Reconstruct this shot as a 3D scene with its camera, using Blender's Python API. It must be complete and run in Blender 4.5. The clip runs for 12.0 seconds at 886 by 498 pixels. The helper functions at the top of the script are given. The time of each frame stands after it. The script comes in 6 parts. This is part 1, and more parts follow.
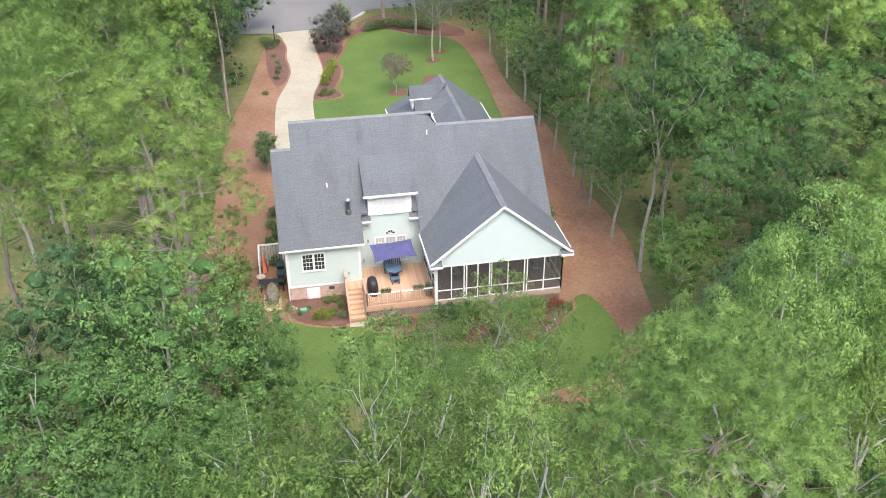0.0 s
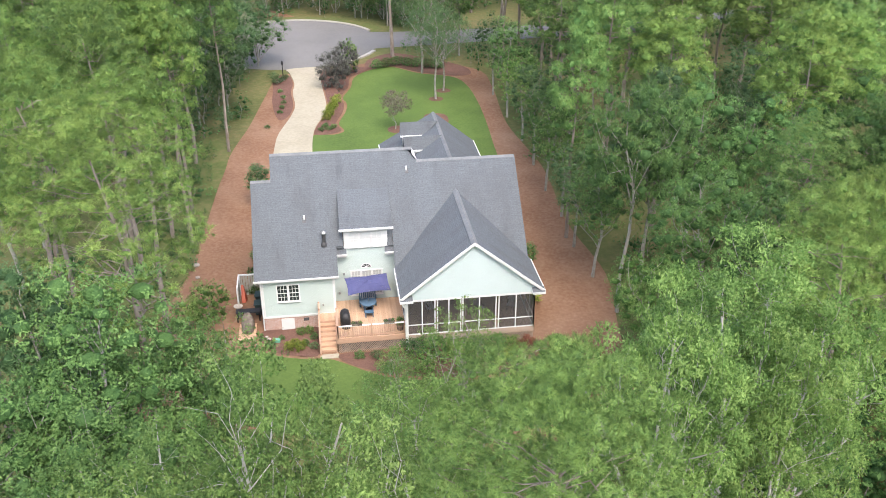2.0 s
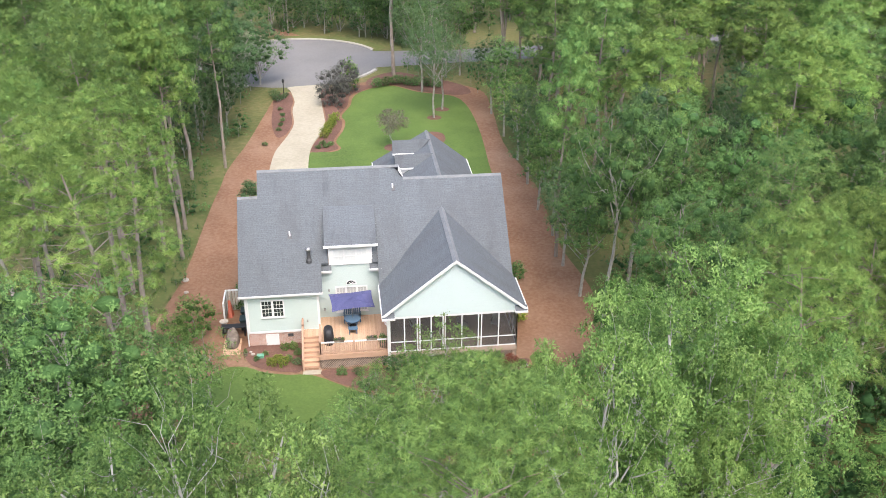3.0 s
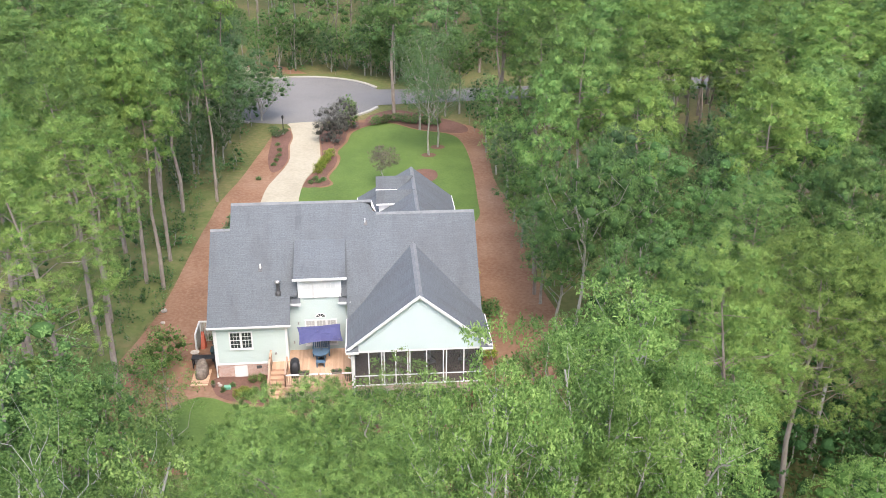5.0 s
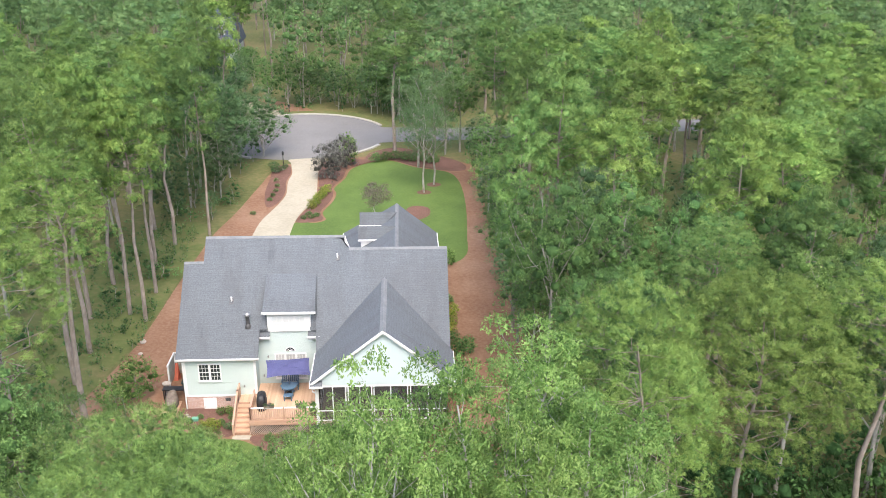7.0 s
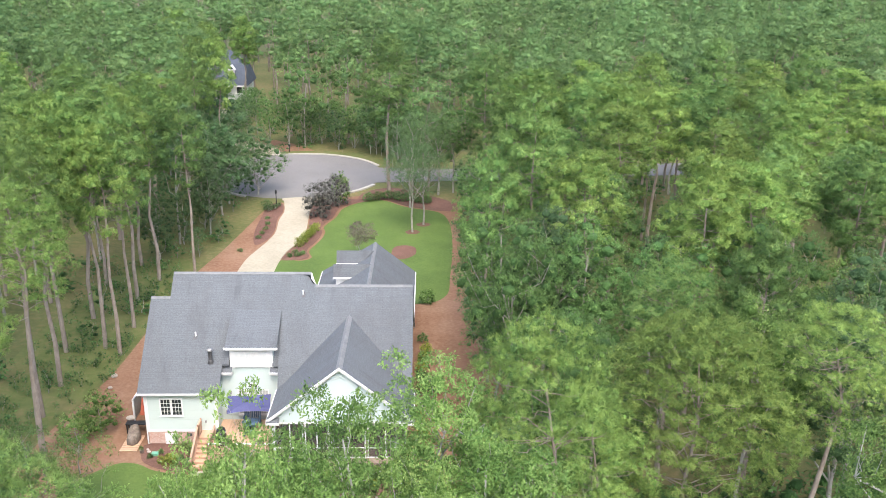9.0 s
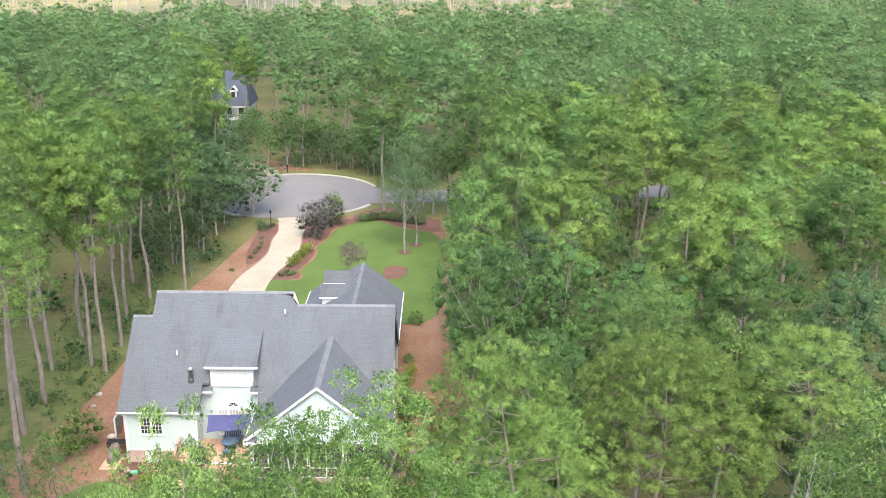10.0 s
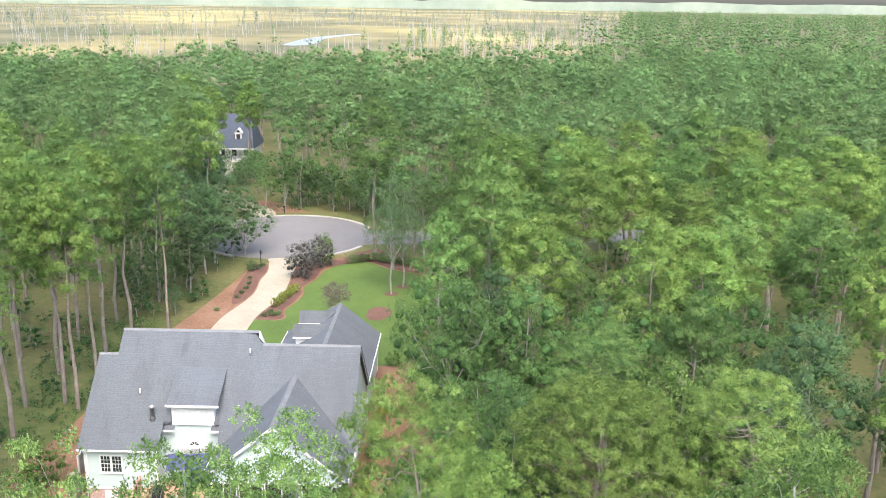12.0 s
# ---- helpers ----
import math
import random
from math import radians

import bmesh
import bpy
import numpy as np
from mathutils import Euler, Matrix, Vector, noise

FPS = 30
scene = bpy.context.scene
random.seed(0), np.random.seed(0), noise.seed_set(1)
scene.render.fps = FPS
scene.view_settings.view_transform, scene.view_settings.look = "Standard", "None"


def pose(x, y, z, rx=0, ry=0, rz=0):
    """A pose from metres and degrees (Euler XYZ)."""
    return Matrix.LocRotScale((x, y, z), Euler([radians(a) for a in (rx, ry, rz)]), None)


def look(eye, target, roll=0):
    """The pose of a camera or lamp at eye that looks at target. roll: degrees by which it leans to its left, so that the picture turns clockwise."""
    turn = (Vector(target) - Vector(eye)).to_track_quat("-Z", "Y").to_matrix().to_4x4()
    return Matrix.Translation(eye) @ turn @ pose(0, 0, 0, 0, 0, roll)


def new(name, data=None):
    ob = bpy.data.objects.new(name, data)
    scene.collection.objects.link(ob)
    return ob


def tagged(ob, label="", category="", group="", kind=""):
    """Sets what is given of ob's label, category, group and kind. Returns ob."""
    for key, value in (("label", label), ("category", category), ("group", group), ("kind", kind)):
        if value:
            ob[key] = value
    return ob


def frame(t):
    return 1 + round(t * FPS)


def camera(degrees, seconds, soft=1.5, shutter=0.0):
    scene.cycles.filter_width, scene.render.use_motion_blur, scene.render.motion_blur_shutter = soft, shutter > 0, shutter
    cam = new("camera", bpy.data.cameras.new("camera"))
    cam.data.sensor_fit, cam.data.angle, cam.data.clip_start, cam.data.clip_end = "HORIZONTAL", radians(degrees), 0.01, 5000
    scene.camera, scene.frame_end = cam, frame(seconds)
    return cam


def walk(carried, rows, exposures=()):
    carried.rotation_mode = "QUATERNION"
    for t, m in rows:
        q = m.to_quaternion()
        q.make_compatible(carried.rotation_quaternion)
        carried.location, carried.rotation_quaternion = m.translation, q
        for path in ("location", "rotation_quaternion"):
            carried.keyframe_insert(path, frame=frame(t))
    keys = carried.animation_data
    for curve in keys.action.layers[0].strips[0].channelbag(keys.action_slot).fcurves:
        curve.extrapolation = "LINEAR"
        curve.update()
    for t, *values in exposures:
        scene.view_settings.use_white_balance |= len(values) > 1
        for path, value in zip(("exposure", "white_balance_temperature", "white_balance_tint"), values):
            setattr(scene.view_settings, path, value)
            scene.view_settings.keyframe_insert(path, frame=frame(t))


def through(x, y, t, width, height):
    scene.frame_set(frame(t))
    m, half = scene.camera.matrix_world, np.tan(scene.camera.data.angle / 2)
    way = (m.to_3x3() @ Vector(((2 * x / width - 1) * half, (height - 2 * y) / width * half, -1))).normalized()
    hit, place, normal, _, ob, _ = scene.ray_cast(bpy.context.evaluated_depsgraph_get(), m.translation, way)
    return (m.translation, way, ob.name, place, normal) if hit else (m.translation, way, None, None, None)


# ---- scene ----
cam = camera(52.2, 12.0, 0.9)
PATH = [
    (0, (1.413, -55.056, 36.573), (1.724, -53.365, 35.552), -0.4),
    (0.5, (2.438, -55.332, 36.530), (2.730, -53.627, 35.526), -0.3),
    (1, (3.503, -55.590, 36.478), (3.774, -53.870, 35.494), -0.2),
    (1.5, (4.522, -55.885, 36.496), (4.780, -54.153, 35.531), -0.1),
    (2, (5.558, -56.166, 36.538), (5.802, -54.421, 35.591), -0),
    (2.5, (6.628, -56.428, 36.573), (6.857, -54.672, 35.644), 0),
    (3, (7.745, -56.639, 36.547), (7.958, -54.871, 35.637), 0.1),
    (5, (12.015, -57.383, 36.421), (12.169, -55.571, 35.588), 0.2),
    (5.5, (13.230, -57.529, 36.459), (13.365, -55.707, 35.645), 0.2),
    (6, (14.341, -57.693, 36.465), (14.460, -55.862, 35.670), 0.2),
    (6.5, (15.381, -57.822, 36.466), (15.486, -55.982, 35.691), 0.3),
    (7, (16.466, -57.965, 36.434), (16.554, -56.115, 35.678), 0.3),
    (9, (20.950, -58.272, 36.246), (20.984, -56.388, 35.577), 0.5),
    (9.5, (22.026, -58.308, 36.234), (22.049, -56.416, 35.587), 0.5),
    (10, (23.022, -58.353, 36.202), (23.035, -56.453, 35.577), 0.6),
    (10.5, (24.035, -58.402, 36.163), (24.037, -56.495, 35.561), 0.7),
    (11, (25.058, -58.443, 36.122), (25.050, -56.528, 35.543), 0.8),
    (11.5, (26.135, -58.447, 36.068), (26.113, -56.526, 35.513), 0.8),
    (12, (27.217, -58.368, 36.038), (27.183, -56.440, 35.505), 0.8),
]
walk(cam, [(t, look(eye, target, roll)) for t, eye, target, roll in PATH], [(0, 0.86), (5, 0.92), (9, 1.02), (12, 1.1)])

# ---- light: bright haze, soft sun high behind the camera's right shoulder ----
scene.view_settings.exposure = 1.15
SUN_ELEVATION, SUN_AZIMUTH = 58.0, 170.0      # degrees; azimuth clockwise from +y
world = bpy.data.worlds.new("sky")
world.use_nodes = True
scene.world = world
sky = world.node_tree.nodes.new("ShaderNodeTexSky")
sky.sky_type, sky.sun_disc = "NISHITA", False
sky.sun_elevation, sky.sun_rotation = radians(SUN_ELEVATION), radians(SUN_AZIMUTH)
sky.air_density, sky.dust_density = 1.0, 4.0
backing = world.node_tree.nodes["Background"]
backing.inputs["Strength"].default_value = 0.315
world.node_tree.links.new(sky.outputs[0], backing.inputs["Color"])
sun = new("sun", bpy.data.lights.new("sun", "SUN"))
sun.data.energy, sun.data.angle, sun.data.color = 0.5, radians(35), (1.0, 0.95, 0.87)
a, e = radians(SUN_AZIMUTH), radians(SUN_ELEVATION)
sun.matrix_basis = look((60 * math.sin(a) * math.cos(e), 60 * math.cos(a) * math.cos(e), 90), (60 * math.sin(a) * math.cos(e) - math.sin(a) * math.cos(e), 60 * math.cos(a) * math.cos(e) - math.cos(a) * math.cos(e), 90 - math.sin(e)))

# ---- materials ----
class Net:
    """A node tree under construction."""

    def __init__(self, name):
        self.m = bpy.data.materials.new(name)
        self.m.use_nodes = True
        self.t = self.m.node_tree
        self.b = self.t.nodes["Principled BSDF"]
        self.out = self.t.nodes["Material Output"]

    def node(self, kind, ins=None, **attrs):
        n = self.t.nodes.new("ShaderNode" + kind)
        for k, v in attrs.items():
            setattr(n, k, v)
        for k, v in (ins or {}).items():
            if hasattr(v, "is_output"):
                self.t.links.new(v, n.inputs[k])
            else:
                n.inputs[k].default_value = v
        return n

    def where(self, space):
        if space == "world":
            return self.node("NewGeometry").outputs["Position"]
        return self.node("TexCoord").outputs["UV" if space == "uv" else "Object"]

    def noise(self, at, scale, detail=4.0, stretch=(1, 1, 1)):
        if stretch != (1, 1, 1):
            at = self.node("Mapping", {"Vector": at, "Scale": stretch}).outputs[0]
        return self.node("TexNoise", {"Vector": at, "Scale": scale, "Detail": detail, "Roughness": 0.6}).outputs["Fac"]

    def ramp(self, fac, *stops):
        n = self.node("ValToRGB", {"Fac": fac})
        while len(n.color_ramp.elements) < len(stops):
            n.color_ramp.elements.new(0.5)
        for el, (p, c) in zip(n.color_ramp.elements, stops):
            el.position, el.color = p, (*c, 1)
        return n.outputs["Color"]

    def mix(self, fac, a, b, blend="MIX"):
        n = self.node("Mix", data_type="RGBA", blend_type=blend)
        for k, v in ((0, fac), (6, a), (7, b)):
            if hasattr(v, "is_output"):
                self.t.links.new(v, n.inputs[k])
            else:
                n.inputs[k].default_value = v if k == 0 else (*v, 1)
        return n.outputs[2]

    def bump(self, height, strength, distance):
        n = self.node("Bump", {"Height": height, "Strength": strength, "Distance": distance})
        self.t.links.new(n.outputs[0], self.b.inputs["Normal"])

    def done(self, colour, rough=0.8, metal=0.0, spec=0.3):
        if hasattr(colour, "is_output"):
            self.t.links.new(colour, self.b.inputs["Base Color"])
        else:
            self.b.inputs["Base Color"].default_value = (*colour, 1)
        self.b.inputs["Roughness"].default_value = rough
        self.b.inputs["Metallic"].default_value = metal
        self.b.inputs["Specular IOR Level"].default_value = spec
        return self.m


def rough_mat(name, dark, mid, light, fine, broad, rough=0.85, bump=0.3, depth=0.02, space="world", stretch=(1, 1, 1), metal=0.0, spec=0.3):
    """Two scales of uneven colour with a fine relief."""
    n = Net(name)
    at = n.where(space)
    f, g = n.noise(at, fine, 5, stretch), n.noise(at, broad, 3)
    c = n.mix(0.5, n.ramp(f, (0.3, dark), (0.5, mid), (0.7, light)), n.ramp(g, (0.3, dark), (0.5, mid), (0.72, light)))
    n.bump(f, bump, depth)
    return n.done(c, rough, metal, spec)


def shingle_mat():
    n = Net("asphalt_shingle")
    uv = n.where("uv")
    br = n.node("TexBrick", {"Vector": uv, "Color1": (0.102, 0.112, 0.124, 1), "Color2": (0.134, 0.146, 0.159, 1), "Mortar": (0.06, 0.064, 0.068, 1),
                             "Scale": 1.0, "Mortar Size": 0.008, "Brick Width": 0.7, "Row Height": 0.145, "Bias": 0.0})
    fine, broad = n.noise(uv, 9.0, 6), n.noise(uv, 0.35, 4, (1.6, 0.5, 1))
    c = n.mix(0.66, br.outputs["Color"], n.ramp(fine, (0.3, (0.077, 0.087, 0.098)), (0.7, (0.149, 0.164, 0.178))))
    c = n.mix(n.ramp(broad, (0.45, (0, 0, 0)), (0.75, (0.5, 0.5, 0.5))), c, (0.08, 0.08, 0.083))
    streak = n.noise(uv, 1.3, 4, (1.0, 0.22, 1))
    c = n.mix(n.ramp(streak, (0.58, (0, 0, 0)), (0.78, (0.4, 0.4, 0.4))), c, (0.05, 0.05, 0.052))
    n.bump(n.mix(0.5, br.outputs["Color"], fine), 0.6, 0.03)
    return n.done(c, 0.9, 0, 0.2)


def siding_mat(name, colour, row):
    """Lapped boards: a saw-tooth relief up the wall."""
    n = Net(name)
    uv = n.where("uv")
    v = n.node("SeparateXYZ", {"Vector": uv}).outputs["Y"]
    saw = n.node("Math", {0: n.node("Math", {0: v, 1: row}, operation="DIVIDE").outputs[0]}, operation="FRACT").outputs[0]
    dirt = n.noise(uv, 0.8, 4)
    c = n.mix(n.ramp(dirt, (0.4, (0, 0, 0)), (0.8, (0.25, 0.25, 0.25))), colour, tuple(k * 0.86 for k in colour))
    n.bump(saw, 0.5, -0.02)
    return n.done(c, 0.55, 0, 0.35)


def brick_mat():
    n = Net("red_brick")
    uv = n.where("uv")
    br = n.node("TexBrick", {"Vector": uv, "Color1": (0.36, 0.19, 0.145, 1), "Color2": (0.5, 0.33, 0.27, 1), "Mortar": (0.6, 0.56, 0.52, 1),
                             "Scale": 1.0, "Mortar Size": 0.012, "Brick Width": 0.215, "Row Height": 0.078})
    c = n.mix(0.35, br.outputs["Color"], n.ramp(n.noise(uv, 6.0), (0.3, (0.25, 0.12, 0.1)), (0.7, (0.52, 0.36, 0.3))))
    n.bump(br.outputs["Fac"], 0.5, -0.01)
    return n.done(c, 0.9)


def wood_mat(name, dark, light, rough=0.7):
    n = Net(name)
    uv = n.where("uv")
    grain = n.noise(uv, 7.0, 5, (0.6, 6, 1))
    tone = n.node("ObjectInfo").outputs["Random"]
    c = n.mix(0.5, n.ramp(grain, (0.3, dark), (0.7, light)), n.ramp(tone, (0.0, dark), (1.0, light)))
    n.bump(grain, 0.3, 0.004)
    return n.done(c, rough)


LEAF_TINT = (0.79, 0.89, 1.04)


def leaf_mat(name, dark, mid, light, through=0.3, hue=0.016):
    """Foliage: every leaf, spray and tree of its own tone, some light let through."""
    dark, mid, light = (tuple(k * c for k, c in zip(LEAF_TINT, q)) for q in (dark, mid, light))
    n = Net(name)
    math_ = lambda op, a, b=0.0, c=0.0: n.node("Math", {0: a, 1: b, 2: c}, operation=op).outputs[0]
    leaf = n.node("NewGeometry").outputs["Random Per Island"]
    at = n.where("world")
    uv = n.node("SeparateXYZ", {"Vector": n.where("uv")})
    tree = math_("FRACT", math_("ADD", n.node("ObjectInfo").outputs["Random"], uv.outputs[1]))
    clump, fleck = n.noise(at, 0.55, 2), n.noise(at, 5.0, 3)
    # uv x also carries the shade painted into tuft bases and inner lumps
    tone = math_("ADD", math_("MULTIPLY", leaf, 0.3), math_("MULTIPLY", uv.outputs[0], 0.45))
    tone = math_("ADD", tone, math_("MULTIPLY_ADD", clump, 0.9, -0.3))
    tone = math_("ADD", tone, math_("MULTIPLY_ADD", fleck, 0.7, -0.35))
    n.bump(fleck, 1.0, 0.25)
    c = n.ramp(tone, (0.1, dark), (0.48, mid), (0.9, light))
    other = math_("FRACT", math_("MULTIPLY", tree, 7.31))
    c = n.node("HueSaturation", {"Color": c, "Hue": n.node("MapRange", {"Value": tree, "To Min": 0.5 - 0.6 * hue, "To Max": 0.5 + 0.45 * hue}).outputs[0],
                                 "Value": n.node("MapRange", {"Value": other, "To Min": 0.74, "To Max": 1.24}).outputs[0], "Saturation": 1.0}).outputs[0]
    n.done(c, 0.6, 0, 0.15)
    tr = n.node("BsdfTranslucent", {"Color": c})
    mx = n.node("MixShader", {0: through, 1: n.b.outputs[0], 2: tr.outputs[0]}).outputs[0]
    n.t.links.new(mx, n.out.inputs[0])
    return n.m


def marsh_mat():
    """Brown, green and yellow patches, cloud shade and sunlight painted into their tones."""
    n = Net("marsh_grass")
    at = n.where("world")
    c = n.ramp(n.noise(at, 0.003, 3, (1, 0.6, 1)), (0.36, (0.065, 0.07, 0.032)), (0.46, (0.115, 0.10, 0.046)), (0.54, (0.26, 0.215, 0.08)), (0.64, (0.46, 0.38, 0.135)))
    return n.done(n.mix(0.35, c, n.ramp(n.noise(at, 0.012, 3), (0.35, (0.08, 0.09, 0.04)), (0.65, (0.3, 0.26, 0.13)))), 0.95)


def screen_mat():
    n = Net("insect_screen")
    n.done((0.07, 0.07, 0.072), 0.7)
    mx = n.node("MixShader", {0: 0.36, 1: n.node("BsdfTransparent").outputs[0], 2: n.b.outputs[0]})
    n.t.links.new(mx.outputs[0], n.out.inputs[0])
    return n.m


def glass_mat():
    n = Net("window_glass")
    m = n.done((0.03, 0.035, 0.04), 0.05, 0.0, 0.8)
    return m


SHINGLE = shingle_mat()
SIDING = siding_mat("pale_green_siding", (0.455, 0.535, 0.515), 0.15)
GABLE_SIDING = siding_mat("gable_siding", (0.485, 0.57, 0.575), 0.15)
WHITE = rough_mat("white_trim", (0.56, 0.57, 0.57), (0.63, 0.635, 0.635), (0.68, 0.68, 0.675), 20, 1.5, 0.45, 0.05, 0.003)
BLIND = rough_mat("pale_blind", (0.30, 0.31, 0.30), (0.38, 0.39, 0.38), (0.45, 0.45, 0.44), 8, 1.2, 0.6, 0.05, 0.003)
FROSTED = rough_mat("frosted_pane", (0.5, 0.52, 0.52), (0.56, 0.58, 0.58), (0.62, 0.63, 0.63), 6, 1.0, 0.4, 0.05, 0.003)
RIDGE = rough_mat("ridge_shingle", (0.12, 0.127, 0.134), (0.165, 0.173, 0.18), (0.21, 0.218, 0.225), 5, 1.0, 0.9, 0.3, 0.01)
BRICK = brick_mat()
GLASS = glass_mat()
SCREEN = screen_mat()
DECK = wood_mat("cedar_deck", (0.40, 0.25, 0.16), (0.60, 0.42, 0.29))
RAILWOOD = wood_mat("rail_wood", (0.36, 0.22, 0.15), (0.50, 0.34, 0.25))
LATTICE = wood_mat("lattice_wood", (0.32, 0.24, 0.19), (0.44, 0.35, 0.29))
CONCRETE = rough_mat("pale_concrete", (0.26, 0.235, 0.175), (0.33, 0.30, 0.23), (0.39, 0.36, 0.28), 3.0, 0.25, 0.9, 0.2, 0.01)
KERB = rough_mat("kerb_concrete", (0.28, 0.265, 0.23), (0.35, 0.335, 0.3), (0.42, 0.4, 0.36), 4.0, 0.4, 0.9, 0.2, 0.01)
ASPHALT = rough_mat("old_asphalt", (0.13, 0.126, 0.122), (0.165, 0.16, 0.155), (0.205, 0.2, 0.194), 6.0, 0.12, 0.92, 0.2, 0.01)
GRASS = rough_mat("mown_grass", (0.054, 0.092, 0.019), (0.08, 0.13, 0.028), (0.112, 0.165, 0.04), 5.0, 0.22, 0.9, 0.8, 0.05)
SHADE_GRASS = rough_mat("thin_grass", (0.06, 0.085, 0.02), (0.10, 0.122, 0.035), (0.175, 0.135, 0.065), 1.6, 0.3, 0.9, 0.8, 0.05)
STRAW = rough_mat("pine_straw", (0.14, 0.072, 0.042), (0.21, 0.117, 0.07), (0.275, 0.182, 0.125), 3.5, 0.16, 0.95, 0.35, 0.04)
MULCH = rough_mat("dark_mulch", (0.085, 0.045, 0.034), (0.13, 0.07, 0.053), (0.19, 0.105, 0.08), 7.0, 0.4, 0.95, 0.9, 0.05)
FLOOR = rough_mat("forest_floor", (0.055, 0.075, 0.022), (0.105, 0.115, 0.038), (0.19, 0.14, 0.07), 1.6, 0.09, 0.95, 0.9, 0.1)
MARSH = marsh_mat()
WATER = rough_mat("river_water", (0.13, 0.135, 0.135), (0.16, 0.165, 0.165), (0.19, 0.195, 0.19), 0.02, 0.01, 0.35, 0.05, 0.05, spec=0.4)
PINE_BARK = rough_mat("pine_bark", (0.15, 0.12, 0.10), (0.24, 0.2, 0.17), (0.35, 0.31, 0.275), 5.0, 0.8, 0.95, 0.9, 0.03, "object", (1, 1, 0.25))
GREY_BARK = rough_mat("grey_bark", (0.17, 0.155, 0.13), (0.28, 0.265, 0.235), (0.42, 0.405, 0.37), 6.0, 0.7, 0.9, 0.6, 0.02, "object", (1, 1, 0.4))
PALE_BARK = rough_mat("pale_bark", (0.22, 0.21, 0.185), (0.36, 0.35, 0.325), (0.49, 0.48, 0.455), 4.0, 0.6, 0.9, 0.5, 0.02, "object", (1, 1, 0.6))
SNAG = rough_mat("bleached_wood", (0.32, 0.31, 0.28), (0.42, 0.41, 0.38), (0.54, 0.52, 0.49), 3.0, 0.5, 0.9, 0.4, 0.02, "object", (1, 1, 0.3))
PINE_LEAF = leaf_mat("pine_needles", (0.164, 0.262, 0.056), (0.305, 0.419, 0.089), (0.484, 0.598, 0.145), 0.26)
OLIVE_PINE_LEAF = leaf_mat("olive_pine_needles", (0.136, 0.208, 0.050), (0.264, 0.372, 0.083), (0.463, 0.572, 0.143), 0.26)
DARK_PINE_LEAF = leaf_mat("dark_pine_needles", (0.139, 0.233, 0.058), (0.241, 0.357, 0.087), (0.379, 0.510, 0.138), 0.26)
OAK_LEAF = leaf_mat("oak_leaves", (0.089, 0.163, 0.044), (0.150, 0.247, 0.063), (0.242, 0.357, 0.099), 0.32)
BRIGHT_LEAF = leaf_mat("bright_leaves", (0.101, 0.180, 0.037), (0.197, 0.295, 0.066), (0.363, 0.470, 0.127), 0.32)
GREY_LEAF = leaf_mat("grey_green_leaves", (0.082, 0.142, 0.049), (0.141, 0.215, 0.076), (0.213, 0.299, 0.108), 0.32)
UNDER_LEAF = leaf_mat("undergrowth_leaves", (0.068, 0.137, 0.038), (0.116, 0.215, 0.059), (0.194, 0.315, 0.086), 0.4)
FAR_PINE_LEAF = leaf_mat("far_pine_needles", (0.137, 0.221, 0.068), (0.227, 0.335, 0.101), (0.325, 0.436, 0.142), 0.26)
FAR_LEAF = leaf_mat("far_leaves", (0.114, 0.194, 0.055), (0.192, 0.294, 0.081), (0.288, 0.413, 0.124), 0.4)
CYPRESS_LEAF = leaf_mat("cypress_leaves", (0.2, 0.25, 0.14), (0.28, 0.33, 0.19), (0.37, 0.41, 0.25), 0.3)
PURPLE_LEAF = leaf_mat("bronze_leaves", (0.11, 0.10, 0.075), (0.18, 0.165, 0.12), (0.27, 0.235, 0.18), 0.3)
YELLOW_LEAF = leaf_mat("golden_leaves", (0.17, 0.24, 0.03), (0.34, 0.38, 0.05), (0.5, 0.5, 0.085), 0.3)
PINK_LEAF = leaf_mat("pink_blossom", (0.10, 0.13, 0.06), (0.22, 0.15, 0.12), (0.36, 0.22, 0.2), 0.25)
RED_LEAF = leaf_mat("russet_leaves", (0.2, 0.07, 0.04), (0.34, 0.12, 0.06), (0.45, 0.2, 0.1), 0.25)
BLUE_CLOTH = rough_mat("blue_canvas", (0.105, 0.115, 0.26), (0.14, 0.15, 0.32), (0.175, 0.185, 0.38), 14, 1.2, 0.85, 0.2, 0.004, "uv")
TEAL = rough_mat("blue_grey_plastic", (0.06, 0.11, 0.17), (0.08, 0.14, 0.21), (0.10, 0.17, 0.25), 14, 1.5, 0.5, 0.1, 0.004)
BLACK = rough_mat("black_cover", (0.012, 0.012, 0.014), (0.022, 0.022, 0.024), (0.04, 0.04, 0.042), 8, 1.5, 0.5, 0.3, 0.01)
DARK_GREEN = rough_mat("green_plastic", (0.02, 0.035, 0.035), (0.03, 0.05, 0.05), (0.045, 0.065, 0.065), 8, 1.5, 0.5, 0.2, 0.004)
BROWN_COVER = rough_mat("brown_canvas", (0.10, 0.08, 0.065), (0.17, 0.14, 0.115), (0.29, 0.25, 0.21), 4, 1.0, 0.85, 0.4, 0.02)
METAL = rough_mat("weathered_metal", (0.2, 0.2, 0.2), (0.3, 0.3, 0.3), (0.42, 0.42, 0.42), 12, 2, 0.4, 0.1, 0.004, metal=0.7)
PIPE = rough_mat("dark_flue", (0.06, 0.06, 0.065), (0.09, 0.09, 0.095), (0.14, 0.14, 0.14), 12, 2, 0.5, 0.1, 0.004, metal=0.4)
